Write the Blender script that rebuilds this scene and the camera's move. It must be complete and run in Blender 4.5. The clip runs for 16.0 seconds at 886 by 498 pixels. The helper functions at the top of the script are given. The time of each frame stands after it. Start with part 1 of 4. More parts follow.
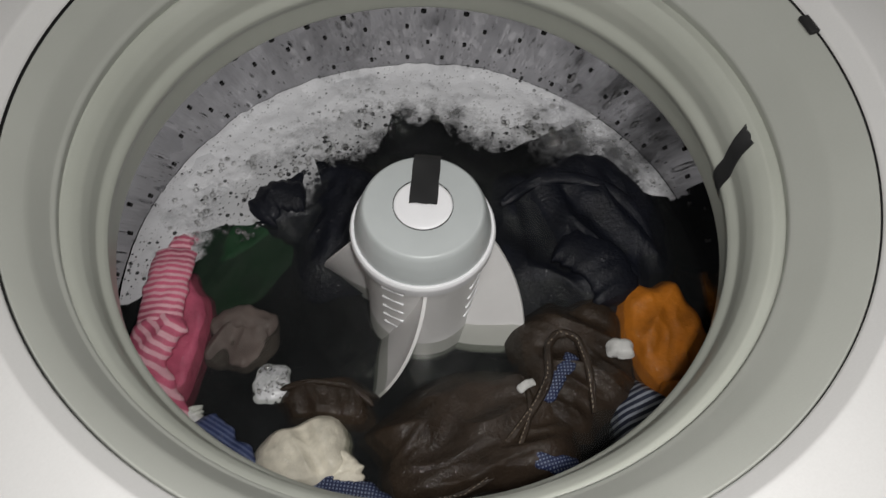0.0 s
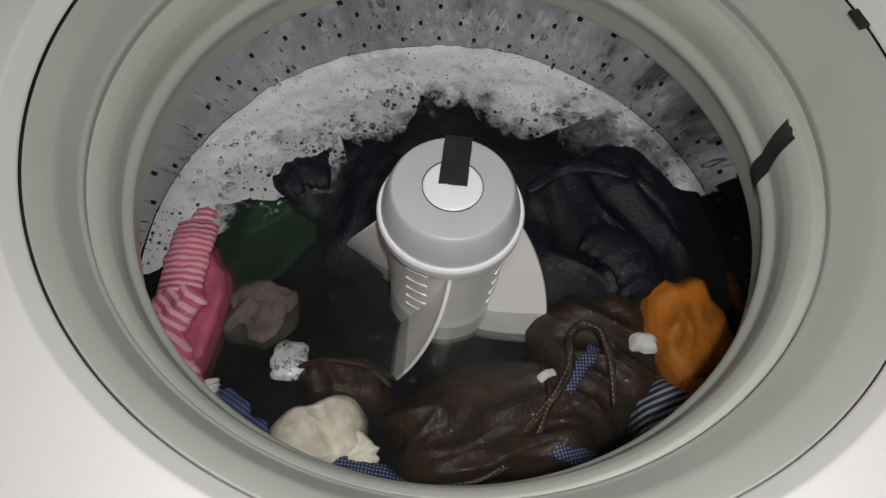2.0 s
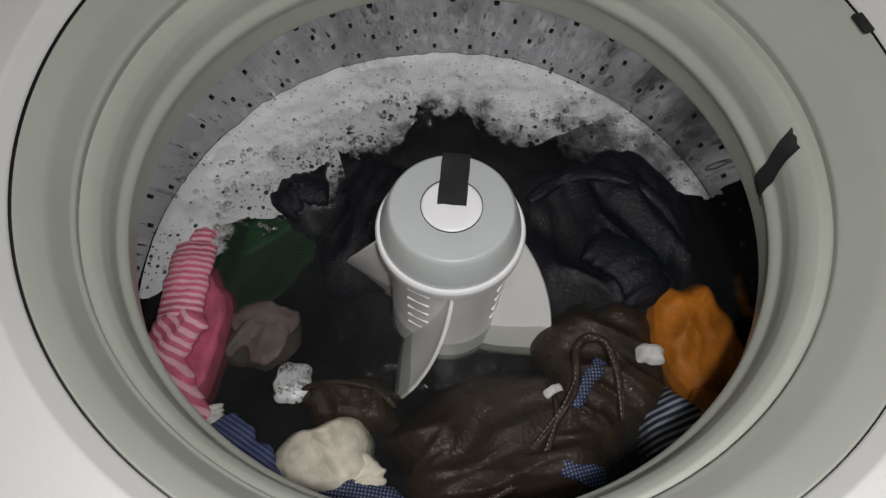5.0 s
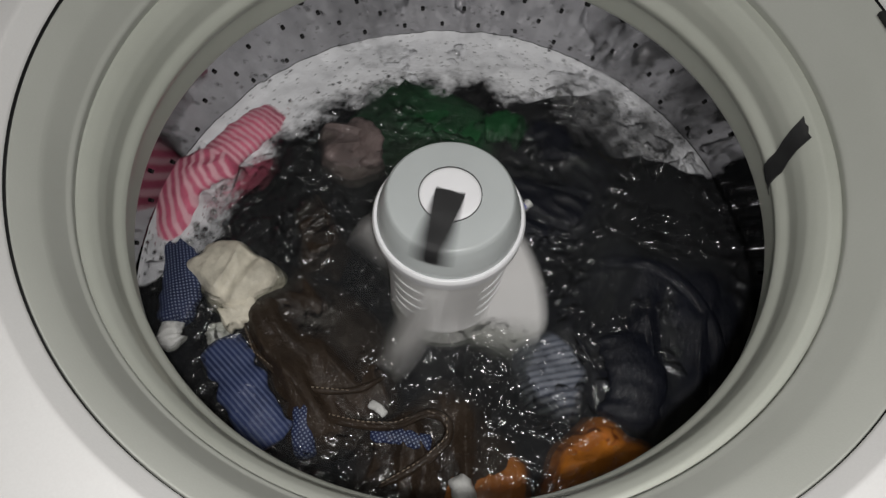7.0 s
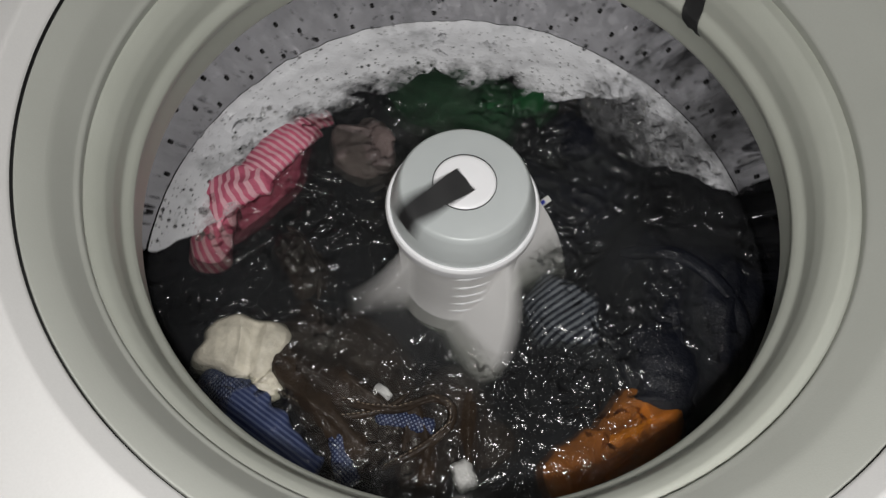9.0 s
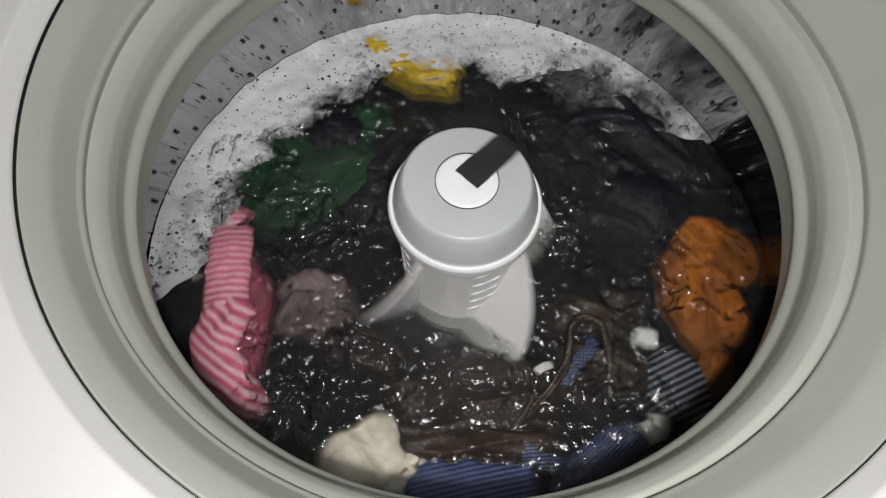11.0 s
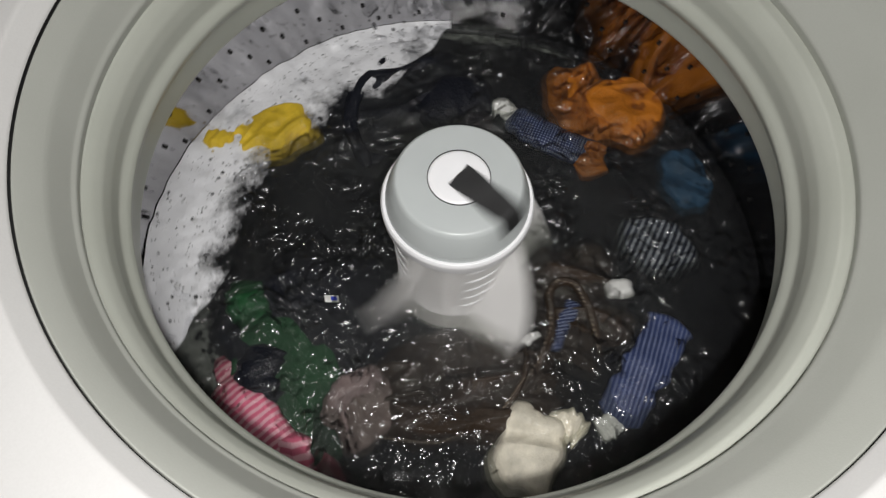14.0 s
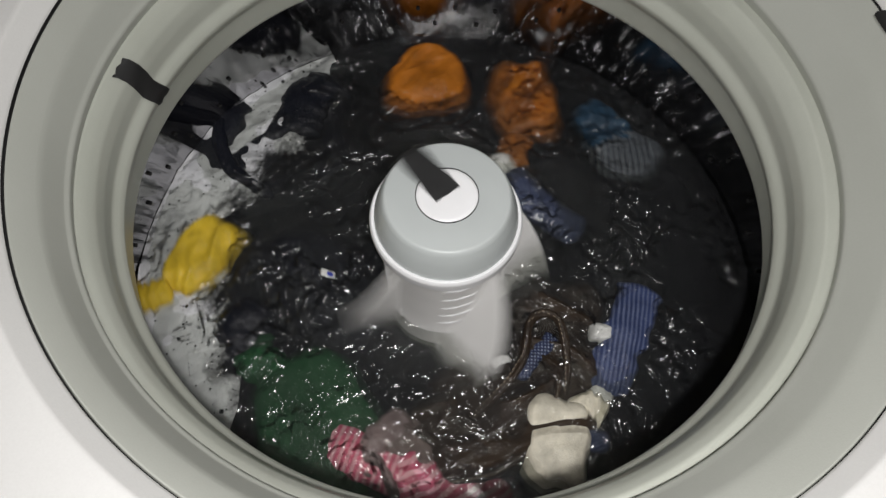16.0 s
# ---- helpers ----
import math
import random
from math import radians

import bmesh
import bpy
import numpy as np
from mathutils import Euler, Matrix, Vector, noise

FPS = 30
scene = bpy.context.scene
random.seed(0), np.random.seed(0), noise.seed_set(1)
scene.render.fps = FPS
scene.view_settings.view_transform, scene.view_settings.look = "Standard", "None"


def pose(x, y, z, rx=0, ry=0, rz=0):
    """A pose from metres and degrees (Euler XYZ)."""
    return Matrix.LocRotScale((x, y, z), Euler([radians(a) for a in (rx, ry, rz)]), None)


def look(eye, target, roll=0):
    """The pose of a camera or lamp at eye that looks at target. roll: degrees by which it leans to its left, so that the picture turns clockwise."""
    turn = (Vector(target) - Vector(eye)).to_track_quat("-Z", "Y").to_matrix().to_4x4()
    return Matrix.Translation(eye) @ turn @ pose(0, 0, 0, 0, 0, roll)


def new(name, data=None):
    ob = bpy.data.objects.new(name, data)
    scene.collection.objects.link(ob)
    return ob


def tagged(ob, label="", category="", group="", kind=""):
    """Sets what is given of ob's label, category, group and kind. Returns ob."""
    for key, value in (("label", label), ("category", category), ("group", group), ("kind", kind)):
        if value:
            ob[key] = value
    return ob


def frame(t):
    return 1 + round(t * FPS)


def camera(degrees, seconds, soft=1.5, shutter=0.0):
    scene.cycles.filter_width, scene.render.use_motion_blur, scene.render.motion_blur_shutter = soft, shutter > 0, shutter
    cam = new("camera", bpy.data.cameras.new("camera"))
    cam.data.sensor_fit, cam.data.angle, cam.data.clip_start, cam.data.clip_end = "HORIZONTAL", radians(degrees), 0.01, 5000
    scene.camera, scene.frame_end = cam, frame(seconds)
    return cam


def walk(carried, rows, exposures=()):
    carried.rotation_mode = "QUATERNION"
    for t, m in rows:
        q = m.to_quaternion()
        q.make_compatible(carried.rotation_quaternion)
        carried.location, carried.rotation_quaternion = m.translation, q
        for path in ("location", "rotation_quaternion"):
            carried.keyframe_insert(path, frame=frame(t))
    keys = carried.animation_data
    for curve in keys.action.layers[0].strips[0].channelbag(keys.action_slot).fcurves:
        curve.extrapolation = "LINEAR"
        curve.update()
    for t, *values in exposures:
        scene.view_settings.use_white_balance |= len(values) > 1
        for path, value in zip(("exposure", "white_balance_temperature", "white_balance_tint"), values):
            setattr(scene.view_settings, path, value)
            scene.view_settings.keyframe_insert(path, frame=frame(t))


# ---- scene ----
cam = camera(62, 16.0, soft=1.4, shutter=0.7)
PATH = [
    (0, look((-0.0164, -0.3363, 0.3764), (0.0166, -0.0272, -0.15), 3.17)),
    (0.5, look((-0.0215, -0.3450, 0.3715), (0.0059, -0.0396, -0.15), 3.58)),
    (1, look((-0.0176, -0.3368, 0.3699), (0.0085, -0.0329, -0.15), 4.51)),
    (1.5, look((-0.0215, -0.3370, 0.3672), (0.0022, -0.0399, -0.15), 4.78)),
    (2, look((-0.0286, -0.3373, 0.3644), (-0.0056, -0.0432, -0.15), 4.54)),
    (2.5, look((-0.0225, -0.3326, 0.3702), (-0.0002, -0.0382, -0.15), 2.98)),
    (3, look((-0.0211, -0.3306, 0.3725), (-0.0009, -0.0335, -0.15), 1.70)),
    (3.5, look((-0.0263, -0.3209, 0.3733), (-0.0054, -0.0263, -0.15), 1.94)),
    (6, look((-0.0188, -0.3047, 0.3650), (-0.0054, -0.0363, -0.15), 2.87)),
    (6.5, look((-0.0081, -0.2990, 0.3640), (-0.0136, -0.0483, -0.15), 2.52)),
    (7, look((-0.0093, -0.3047, 0.3642), (-0.0054, -0.0406, -0.15), 2.73)),
    (7.5, look((-0.0071, -0.2913, 0.3614), (-0.0144, -0.0518, -0.15), 2.18)),
    (8, look((-0.0085, -0.2965, 0.3614), (-0.0100, -0.0470, -0.15), 2.36)),
    (8.5, look((-0.0092, -0.3020, 0.3637), (-0.0045, -0.0415, -0.15), 2.69)),
    (9, look((-0.0050, -0.2931, 0.3625), (-0.0121, -0.0444, -0.15), 2.62)),
    (11.5, look((-0.0060, -0.2920, 0.3646), (-0.0135, -0.0488, -0.15), 2.06)),
    (12, look((-0.0085, -0.3000, 0.3643), (-0.0034, -0.0425, -0.15), 2.59)),
    (12.5, look((-0.0077, -0.2978, 0.3634), (-0.0086, -0.0452, -0.15), 1.67)),
    (13, look((-0.0072, -0.2941, 0.3637), (-0.0117, -0.0488, -0.15), 2.17)),
    (13.5, look((-0.0090, -0.3022, 0.3654), (-0.0035, -0.0414, -0.15), 2.69)),
    (14, look((-0.0074, -0.2952, 0.3642), (-0.0103, -0.0467, -0.15), 2.17)),
    (14.5, look((-0.0089, -0.2998, 0.3634), (-0.0067, -0.0428, -0.15), 2.41)),
    (15, look((-0.0097, -0.3019, 0.3644), (-0.0019, -0.0398, -0.15), 2.65)),
    (15.5, look((-0.0074, -0.2951, 0.3636), (-0.0090, -0.0441, -0.15), 2.15)),
    (16, look((-0.0089, -0.3014, 0.3668), (-0.0042, -0.0397, -0.15), 2.66)),
]

walk(cam, PATH, [(0, -0.08), (3.5, -0.16), (6, -0.17), (9, 0.0), (11.5, 0.22), (13, 0.26), (16, 0.16)])

# ---- world and light ----
world = bpy.data.worlds.new("room_air")
world.use_nodes = True
scene.world = world
world.node_tree.nodes["Background"].inputs[0].default_value = (0.9, 0.95, 1.0, 1)
world.node_tree.nodes["Background"].inputs[1].default_value = 0.02


def lamp(name, kind, place, target, energy, size, color):
    data = bpy.data.lights.new(name, kind)
    data.energy, data.color = energy, color
    if kind == "AREA":
        data.size = size
    else:
        data.shadow_soft_size = size
    if kind == "SPOT":
        data.spot_size, data.spot_blend = radians(138), 1.0
    ob = new(name, data)
    ob.matrix_world = look(place, target)
    return ob


# the phone's torch beside its lens, and the lamp on the ceiling of the laundry room
lamp("phone_torch", "SPOT", (0.018, -0.345, 0.388), (0.02, -0.05, -0.2), 8.4, 0.014, (1.0, 0.977, 0.960))
lamp("ceiling_lamp", "AREA", (0.06, -0.50, 1.50), (0, 0, -0.2), 9.5, 0.42, (1.0, 0.985, 0.955))

WATER_Z = -0.265
BASKET_R = 0.287


# ---- materials ----
def nodes_of(name):
    m = bpy.data.materials.new(name)
    m.use_nodes = True
    return m, m.node_tree.nodes, m.node_tree.links, m.node_tree.nodes["Principled BSDF"]


def node(nodes, kind, **values):
    n = nodes.new(kind)
    for key, value in values.items():
        n.inputs[key].default_value = value
    return n


def ramp(nodes, links, fac, stops):
    r = nodes.new("ShaderNodeValToRGB")
    el = r.color_ramp.elements
    while len(el) < len(stops):
        el.new(0.5)
    for e, (p, c) in zip(el, stops):
        e.position, e.color = p, (*c, 1)
    links.new(fac, r.inputs[0])
    return r.outputs[0]


def surface(name, low, high, rough=0.4, grain=300.0, bump=0.1, metal=0.0, coat=0.0, spread=12.0, spec=0.5):
    """A material that drifts between two colours at two scales, with a fine relief."""
    m, nodes, links, b = nodes_of(name)
    co = nodes.new("ShaderNodeTexCoord").outputs["Object"]
    big = node(nodes, "ShaderNodeTexNoise", Scale=spread, Detail=4.0)
    fine = node(nodes, "ShaderNodeTexNoise", Scale=grain, Detail=3.0)
    for n in (big, fine):
        links.new(co, n.inputs["Vector"])
    mixed = nodes.new("ShaderNodeMath")
    mixed.operation = "MULTIPLY_ADD"
    links.new(fine.outputs[0], mixed.inputs[0])
    mixed.inputs[1].default_value = 0.3
    half = nodes.new("ShaderNodeMath")
    half.operation = "MULTIPLY"
    links.new(big.outputs[0], half.inputs[0])
    half.inputs[1].default_value = 0.7
    links.new(half.outputs[0], mixed.inputs[2])
    links.new(ramp(nodes, links, mixed.outputs[0], [(0.35, low), (0.65, high)]), b.inputs["Base Color"])
    rr = node(nodes, "ShaderNodeMapRange", **{"To Min": rough * 0.8, "To Max": min(1.0, rough * 1.25)})
    links.new(big.outputs[0], rr.inputs[0])
    links.new(rr.outputs[0], b.inputs["Roughness"])
    b.inputs["Metallic"].default_value = metal
    b.inputs["Coat Weight"].default_value = coat
    b.inputs["Coat Roughness"].default_value = 0.12
    b.inputs["Specular IOR Level"].default_value = spec
    if bump:
        bp = node(nodes, "ShaderNodeBump", Strength=bump, Distance=0.002)
        links.new(fine.outputs[0], bp.inputs["Height"])
        links.new(bp.outputs[0], b.inputs["Normal"])
    return m


def fabric(name, base, second=None, period=0.0075, duty=0.5, weave=900.0, direction="X", wobble=2.0, wet=0.5, check=False):
    """Wet cloth: woven relief, uneven dye, a wet gloss in flecks, and stripes or checks where a second colour is given."""
    m, nodes, links, b = nodes_of(name)
    co = nodes.new("ShaderNodeTexCoord").outputs["Object"]
    big = node(nodes, "ShaderNodeTexNoise", Scale=26.0, Detail=5.0, Roughness=0.6)
    fine = node(nodes, "ShaderNodeTexNoise", Scale=weave, Detail=2.0)
    mid = node(nodes, "ShaderNodeTexNoise", Scale=150.0, Detail=3.0)
    for n in (big, fine, mid):
        links.new(co, n.inputs["Vector"])
    dark = tuple(v * 0.62 for v in base)
    lite = tuple(min(1, v * 1.25) for v in base)
    color = ramp(nodes, links, big.outputs[0], [(0.3, dark), (0.68, lite)])
    height = fine.outputs[0]
    if second:
        def bands(way):
            w = node(nodes, "ShaderNodeTexWave", Scale=0.314 / period, Distortion=wobble, Detail=1.0)
            w.inputs["Detail Scale"].default_value = 0.12
            w.bands_direction = way
            links.new(co, w.inputs["Vector"])
            return w.outputs["Fac"]
        fac = bands(direction)
        if check:
            both = nodes.new("ShaderNodeMath")
            both.operation = "MINIMUM"
            links.new(fac, both.inputs[0])
            links.new(bands("Y" if direction == "X" else "X"), both.inputs[1])
            fac = both.outputs[0]
        step = ramp(nodes, links, fac, [(duty - 0.14, (0, 0, 0)), (duty + 0.14, (1, 1, 1))])
        mix = nodes.new("ShaderNodeMix")
        mix.data_type = "RGBA"
        links.new(step, mix.inputs["Factor"])
        links.new(color, mix.inputs["A"])
        mix.inputs["B"].default_value = (*second, 1)
        color = mix.outputs["Result"]
    links.new(color, b.inputs["Base Color"])
    b.inputs["Roughness"].default_value = 0.62
    b.inputs["Specular IOR Level"].default_value = 0.2
    b.inputs["Coat Weight"].default_value = wet
    b.inputs["Coat Roughness"].default_value = 0.13
    b.inputs["Coat IOR"].default_value = 1.42
    b1 = node(nodes, "ShaderNodeBump", Strength=0.35, Distance=0.0012)
    links.new(height, b1.inputs["Height"])
    b2 = node(nodes, "ShaderNodeBump", Strength=0.4, Distance=0.003)
    links.new(mid.outputs[0], b2.inputs["Height"])
    links.new(b1.outputs[0], b2.inputs["Normal"])
    links.new(b2.outputs[0], b.inputs["Normal"])
    flecks = node(nodes, "ShaderNodeTexNoise", Scale=260.0, Detail=3.0)
    links.new(co, flecks.inputs["Vector"])
    b3 = node(nodes, "ShaderNodeBump", Strength=1.0, Distance=0.0024)
    links.new(flecks.outputs[0], b3.inputs["Height"])
    links.new(b3.outputs[0], b.inputs["Coat Normal"])
    return m


def water_material(name, tint, relief, scale, murk=0.0, ior=1.36):
    m, nodes, links, b = nodes_of(name)
    nodes.remove(b)
    out = nodes["Material Output"]
    clear = node(nodes, "ShaderNodeBsdfTransparent", Color=(*tint, 1))
    gloss = node(nodes, "ShaderNodeBsdfGlossy", Color=(1, 1, 1, 1), Roughness=0.13)
    co = nodes.new("ShaderNodeTexCoord").outputs["Object"]
    wave = node(nodes, "ShaderNodeTexNoise", Scale=scale, Detail=2.0)
    links.new(co, wave.inputs["Vector"])
    bp = node(nodes, "ShaderNodeBump", Strength=relief, Distance=0.004)
    links.new(wave.outputs[0], bp.inputs["Height"])
    fres = node(nodes, "ShaderNodeFresnel", IOR=ior)
    links.new(bp.outputs[0], fres.inputs["Normal"])
    links.new(bp.outputs[0], gloss.inputs["Normal"])
    body = clear.outputs[0]
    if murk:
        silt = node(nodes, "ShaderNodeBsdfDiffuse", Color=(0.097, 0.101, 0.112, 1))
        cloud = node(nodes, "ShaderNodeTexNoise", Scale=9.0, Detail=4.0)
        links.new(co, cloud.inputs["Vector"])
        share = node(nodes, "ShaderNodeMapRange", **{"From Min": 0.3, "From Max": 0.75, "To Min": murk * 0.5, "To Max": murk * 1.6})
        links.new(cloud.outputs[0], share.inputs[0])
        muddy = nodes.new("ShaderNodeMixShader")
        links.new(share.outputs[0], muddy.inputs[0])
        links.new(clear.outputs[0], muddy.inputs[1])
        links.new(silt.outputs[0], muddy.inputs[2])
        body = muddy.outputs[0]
    mix = nodes.new("ShaderNodeMixShader")
    links.new(fres.outputs[0], mix.inputs[0])
    links.new(body, mix.inputs[1])
    links.new(gloss.outputs[0], mix.inputs[2])
    links.new(mix.outputs[0], out.inputs[0])
    return m


def foam_material(name, r_in, holes, cover=0.0):
    """Suds: pale froth with round open bubbles of two sizes, whose inner border towards r_in is ragged."""
    m, nodes, links, b = nodes_of(name)
    co = nodes.new("ShaderNodeTexCoord").outputs["Object"]
    cloud = node(nodes, "ShaderNodeTexNoise", Scale=17.0, Detail=6.0, Roughness=0.62)
    rag = node(nodes, "ShaderNodeTexNoise", Scale=38.0, Detail=7.0, Roughness=0.7)
    for n in (cloud, rag):
        links.new(co, n.inputs["Vector"])
    links.new(ramp(nodes, links, cloud.outputs[0], [(0.3, (0.72, 0.725, 0.75)), (0.7, (0.86, 0.865, 0.89))]), b.inputs["Base Color"])

    def math_node(kind, left, right):
        n = nodes.new("ShaderNodeMath")
        n.operation = kind
        for k, v in ((0, left), (1, right)):
            if isinstance(v, float):
                n.inputs[k].default_value = v
            else:
                links.new(v, n.inputs[k])
        return n.outputs[0]

    def bubbles_at(scale, share, largest, clear):
        """Dark where a bubble stands open; only a share of the cells holds one, each of its own size."""
        cell = node(nodes, "ShaderNodeTexVoronoi", Scale=scale, Randomness=1.0)
        links.new(co, cell.inputs["Vector"])
        pick = nodes.new("ShaderNodeSeparateColor")
        links.new(cell.outputs["Color"], pick.inputs[0])
        size = math_node("MULTIPLY", math_node("SUBTRACT", pick.outputs[0], 1.0 - share), largest / share)
        over = math_node("SUBTRACT", cell.outputs["Distance"], size)
        edge = node(nodes, "ShaderNodeMapRange", **{"From Min": -0.05, "From Max": 0.05, "To Min": clear, "To Max": 1.0})
        links.new(over, edge.inputs[0])
        return edge.outputs[0], over

    large, rim = bubbles_at(135.0, 0.18 + 0.70 * holes, 0.26 + 0.20 * holes, 0.08)
    small, rim_small = bubbles_at(330.0, 0.25 + 0.55 * holes, 0.36, 0.2)
    patch = ramp(nodes, links, cloud.outputs[0], [(0.34 - cover, (0.12, 0.12, 0.12)), (0.58 - cover, (1, 1, 1))])
    flat = nodes.new("ShaderNodeVectorMath")
    flat.operation = "MULTIPLY"
    links.new(co, flat.inputs[0])
    flat.inputs[1].default_value = (1, 1, 0)
    away = nodes.new("ShaderNodeVectorMath")
    away.operation = "LENGTH"
    links.new(flat.outputs[0], away.inputs[0])
    shifted = nodes.new("ShaderNodeMath")
    shifted.operation = "MULTIPLY_ADD"
    links.new(rag.outputs[0], shifted.inputs[0])
    shifted.inputs[1].default_value = 0.10
    links.new(away.outputs["Value"], shifted.inputs[2])
    border = node(nodes, "ShaderNodeMapRange", **{"From Min": r_in + 0.034, "From Max": r_in + 0.062})
    links.new(shifted.outputs[0], border.inputs[0])
    last = math_node("MULTIPLY", math_node("MULTIPLY", large, small), math_node("MULTIPLY", patch, border.outputs[0]))
    links.new(math_node("MULTIPLY", last, 1.0 - 0.38 * holes), b.inputs["Alpha"])
    b.inputs["Roughness"].default_value = 0.3
    bp = node(nodes, "ShaderNodeBump", Strength=0.3, Distance=0.002)
    links.new(math_node("MINIMUM", rim, rim_small), bp.inputs["Height"])
    links.new(bp.outputs[0], b.inputs["Normal"])
    return m


WHITE_ENAMEL = surface("white_enamel", (0.66, 0.655, 0.645), (0.72, 0.715, 0.705), 0.3, 700, 0.03, coat=0.3, spread=5)
GREY_PLASTIC = surface("grey_plastic", (0.375, 0.385, 0.35), (0.41, 0.42, 0.385), 0.36, 900, 0.05, spread=9)
RING_PLASTIC = surface("ring_plastic", (0.41, 0.425, 0.375), (0.455, 0.47, 0.42), 0.30, 900, 0.05, spread=14)
CAP_PLASTIC = surface("cap_plastic", (0.47, 0.50, 0.50), (0.51, 0.54, 0.54), 0.34, 1200, 0.04, spread=30)
AGITATOR_PLASTIC = surface("agitator_plastic", (0.81, 0.80, 0.79), (0.87, 0.86, 0.85), 0.30, 900, 0.06, spread=25)
BUTTON_PLASTIC = surface("button_plastic", (0.84, 0.84, 0.86), (0.89, 0.89, 0.91), 0.35, 1200, 0.03, spread=40)
BLACK_TAPE = surface("black_tape", (0.012, 0.012, 0.013), (0.022, 0.022, 0.023), 0.55, 1500, 0.35, spread=60)
# near-black; in gaps, grooves and holes it paints the shade inside
BLACK_GAP = surface("black_gap", (0.008, 0.008, 0.008), (0.014, 0.014, 0.014), 0.7, 300, 0.1)
STEEL = surface("stainless_steel", (0.33, 0.325, 0.335), (0.44, 0.435, 0.45), 0.06, 55, 0.05, metal=1.0, spread=9)
WALL_PAINT = surface("wall_paint", (0.55, 0.54, 0.52), (0.6, 0.59, 0.57), 0.8, 200, 0.1, spread=2)
FLOOR_TILE = surface("floor_tile", (0.25, 0.24, 0.22), (0.32, 0.3, 0.28), 0.5, 200, 0.1, spread=3)
WATER = water_material("wash_water", (0.88, 0.89, 0.86), 0.12, 22.0, 0.05)
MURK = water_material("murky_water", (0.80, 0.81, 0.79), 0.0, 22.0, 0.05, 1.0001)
CHOP_WATER = water_material("choppy_water", (0.96, 0.96, 0.96), 0.5, 150.0, 0.075, 1.42)
CREST_WATER = water_material("crest_water", (0.95, 0.95, 0.94), 0.0, 160.0, 0.0, 1.46)
FOAM_CLUMP = foam_material("clump_foam", -0.2, 1.0, 0.02)

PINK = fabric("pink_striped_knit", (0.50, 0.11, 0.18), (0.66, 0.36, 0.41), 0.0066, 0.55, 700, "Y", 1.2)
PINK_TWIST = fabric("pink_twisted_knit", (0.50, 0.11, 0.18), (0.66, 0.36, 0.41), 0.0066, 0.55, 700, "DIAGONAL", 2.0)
# same pink for the submerged body, the water's dimming put into its colour
PINK_DEEP = fabric("pink_plain_knit_dimmed", (0.36, 0.075, 0.125), weave=700, wet=0.3)
CREAM = fabric("cream_cotton", (0.62, 0.58, 0.48), weave=800, wet=0.4)
BROWN = fabric("brown_cotton", (0.027, 0.0175, 0.011), weave=1000, wet=0.65)
ORANGE = fabric("orange_cotton", (0.40, 0.13, 0.011), weave=900, wet=0.5)
GREEN = fabric("green_cotton", (0.010, 0.060, 0.020), weave=900, wet=0.3)
NAVY = fabric("navy_cotton", (0.0042, 0.0052, 0.0098), weave=900, wet=0.4)
BLUE_RIB = fabric("blue_ribbed_knit", (0.027, 0.040, 0.105), (0.085, 0.105, 0.19), 0.0042, 0.6, 900, "Y", 0.6)
BLUE_CHECK = fabric("blue_checked_cotton", (0.014, 0.021, 0.062), (0.16, 0.19, 0.27), 0.0030, 0.55, 900, "X", 0.3, check=True)
STRIPES = fabric("navy_white_stripes", (0.018, 0.022, 0.04), (0.26, 0.28, 0.32), 0.0058, 0.62, 900, "Y", 2.5)
YELLOW = fabric("yellow_cotton", (0.58, 0.40, 0.03), weave=900, wet=0.5)
MAUVE = fabric("pale_mauve_cotton", (0.15, 0.115, 0.11), weave=900, wet=0.4)
TEAL = fabric("teal_cotton", (0.02, 0.075, 0.15), weave=900, wet=0.4)
LABEL = fabric("white_label", (0.62, 0.62, 0.60), weave=1200, wet=0.4)
THREAD = fabric("tan_thread", (0.20, 0.16, 0.12), weave=1200, wet=0.2)
LABEL_BLUE = fabric("blue_label", (0.03, 0.05, 0.35), weave=1200, wet=0.4)
DARK_LOAD = fabric("dark_soaked_load", (0.014, 0.013, 0.014), weave=400, wet=0.3)


# ---- builders ----
def finish(bm, name, material, smooth=True):
    bmesh.ops.recalc_face_normals(bm, faces=bm.faces)
    me = bpy.data.meshes.new(name)
    bm.to_mesh(me)
    bm.free()
    me.materials.append(material)
    if smooth:
        me.polygons.foreach_set("use_smooth", [True] * len(me.polygons))
        me.set_sharp_from_angle(angle=radians(50))
    return me


def part(name, bm, material, parent, label=""):
    ob = new(name, finish(bm, name, material))
    ob.parent = parent
    if label:
        ob["label"] = label
    return ob


def thing(name, label, category, group="", kind=""):
    ob = new(name)
    ob.empty_display_size = 0.03
    return tagged(ob, label, category, group, kind)


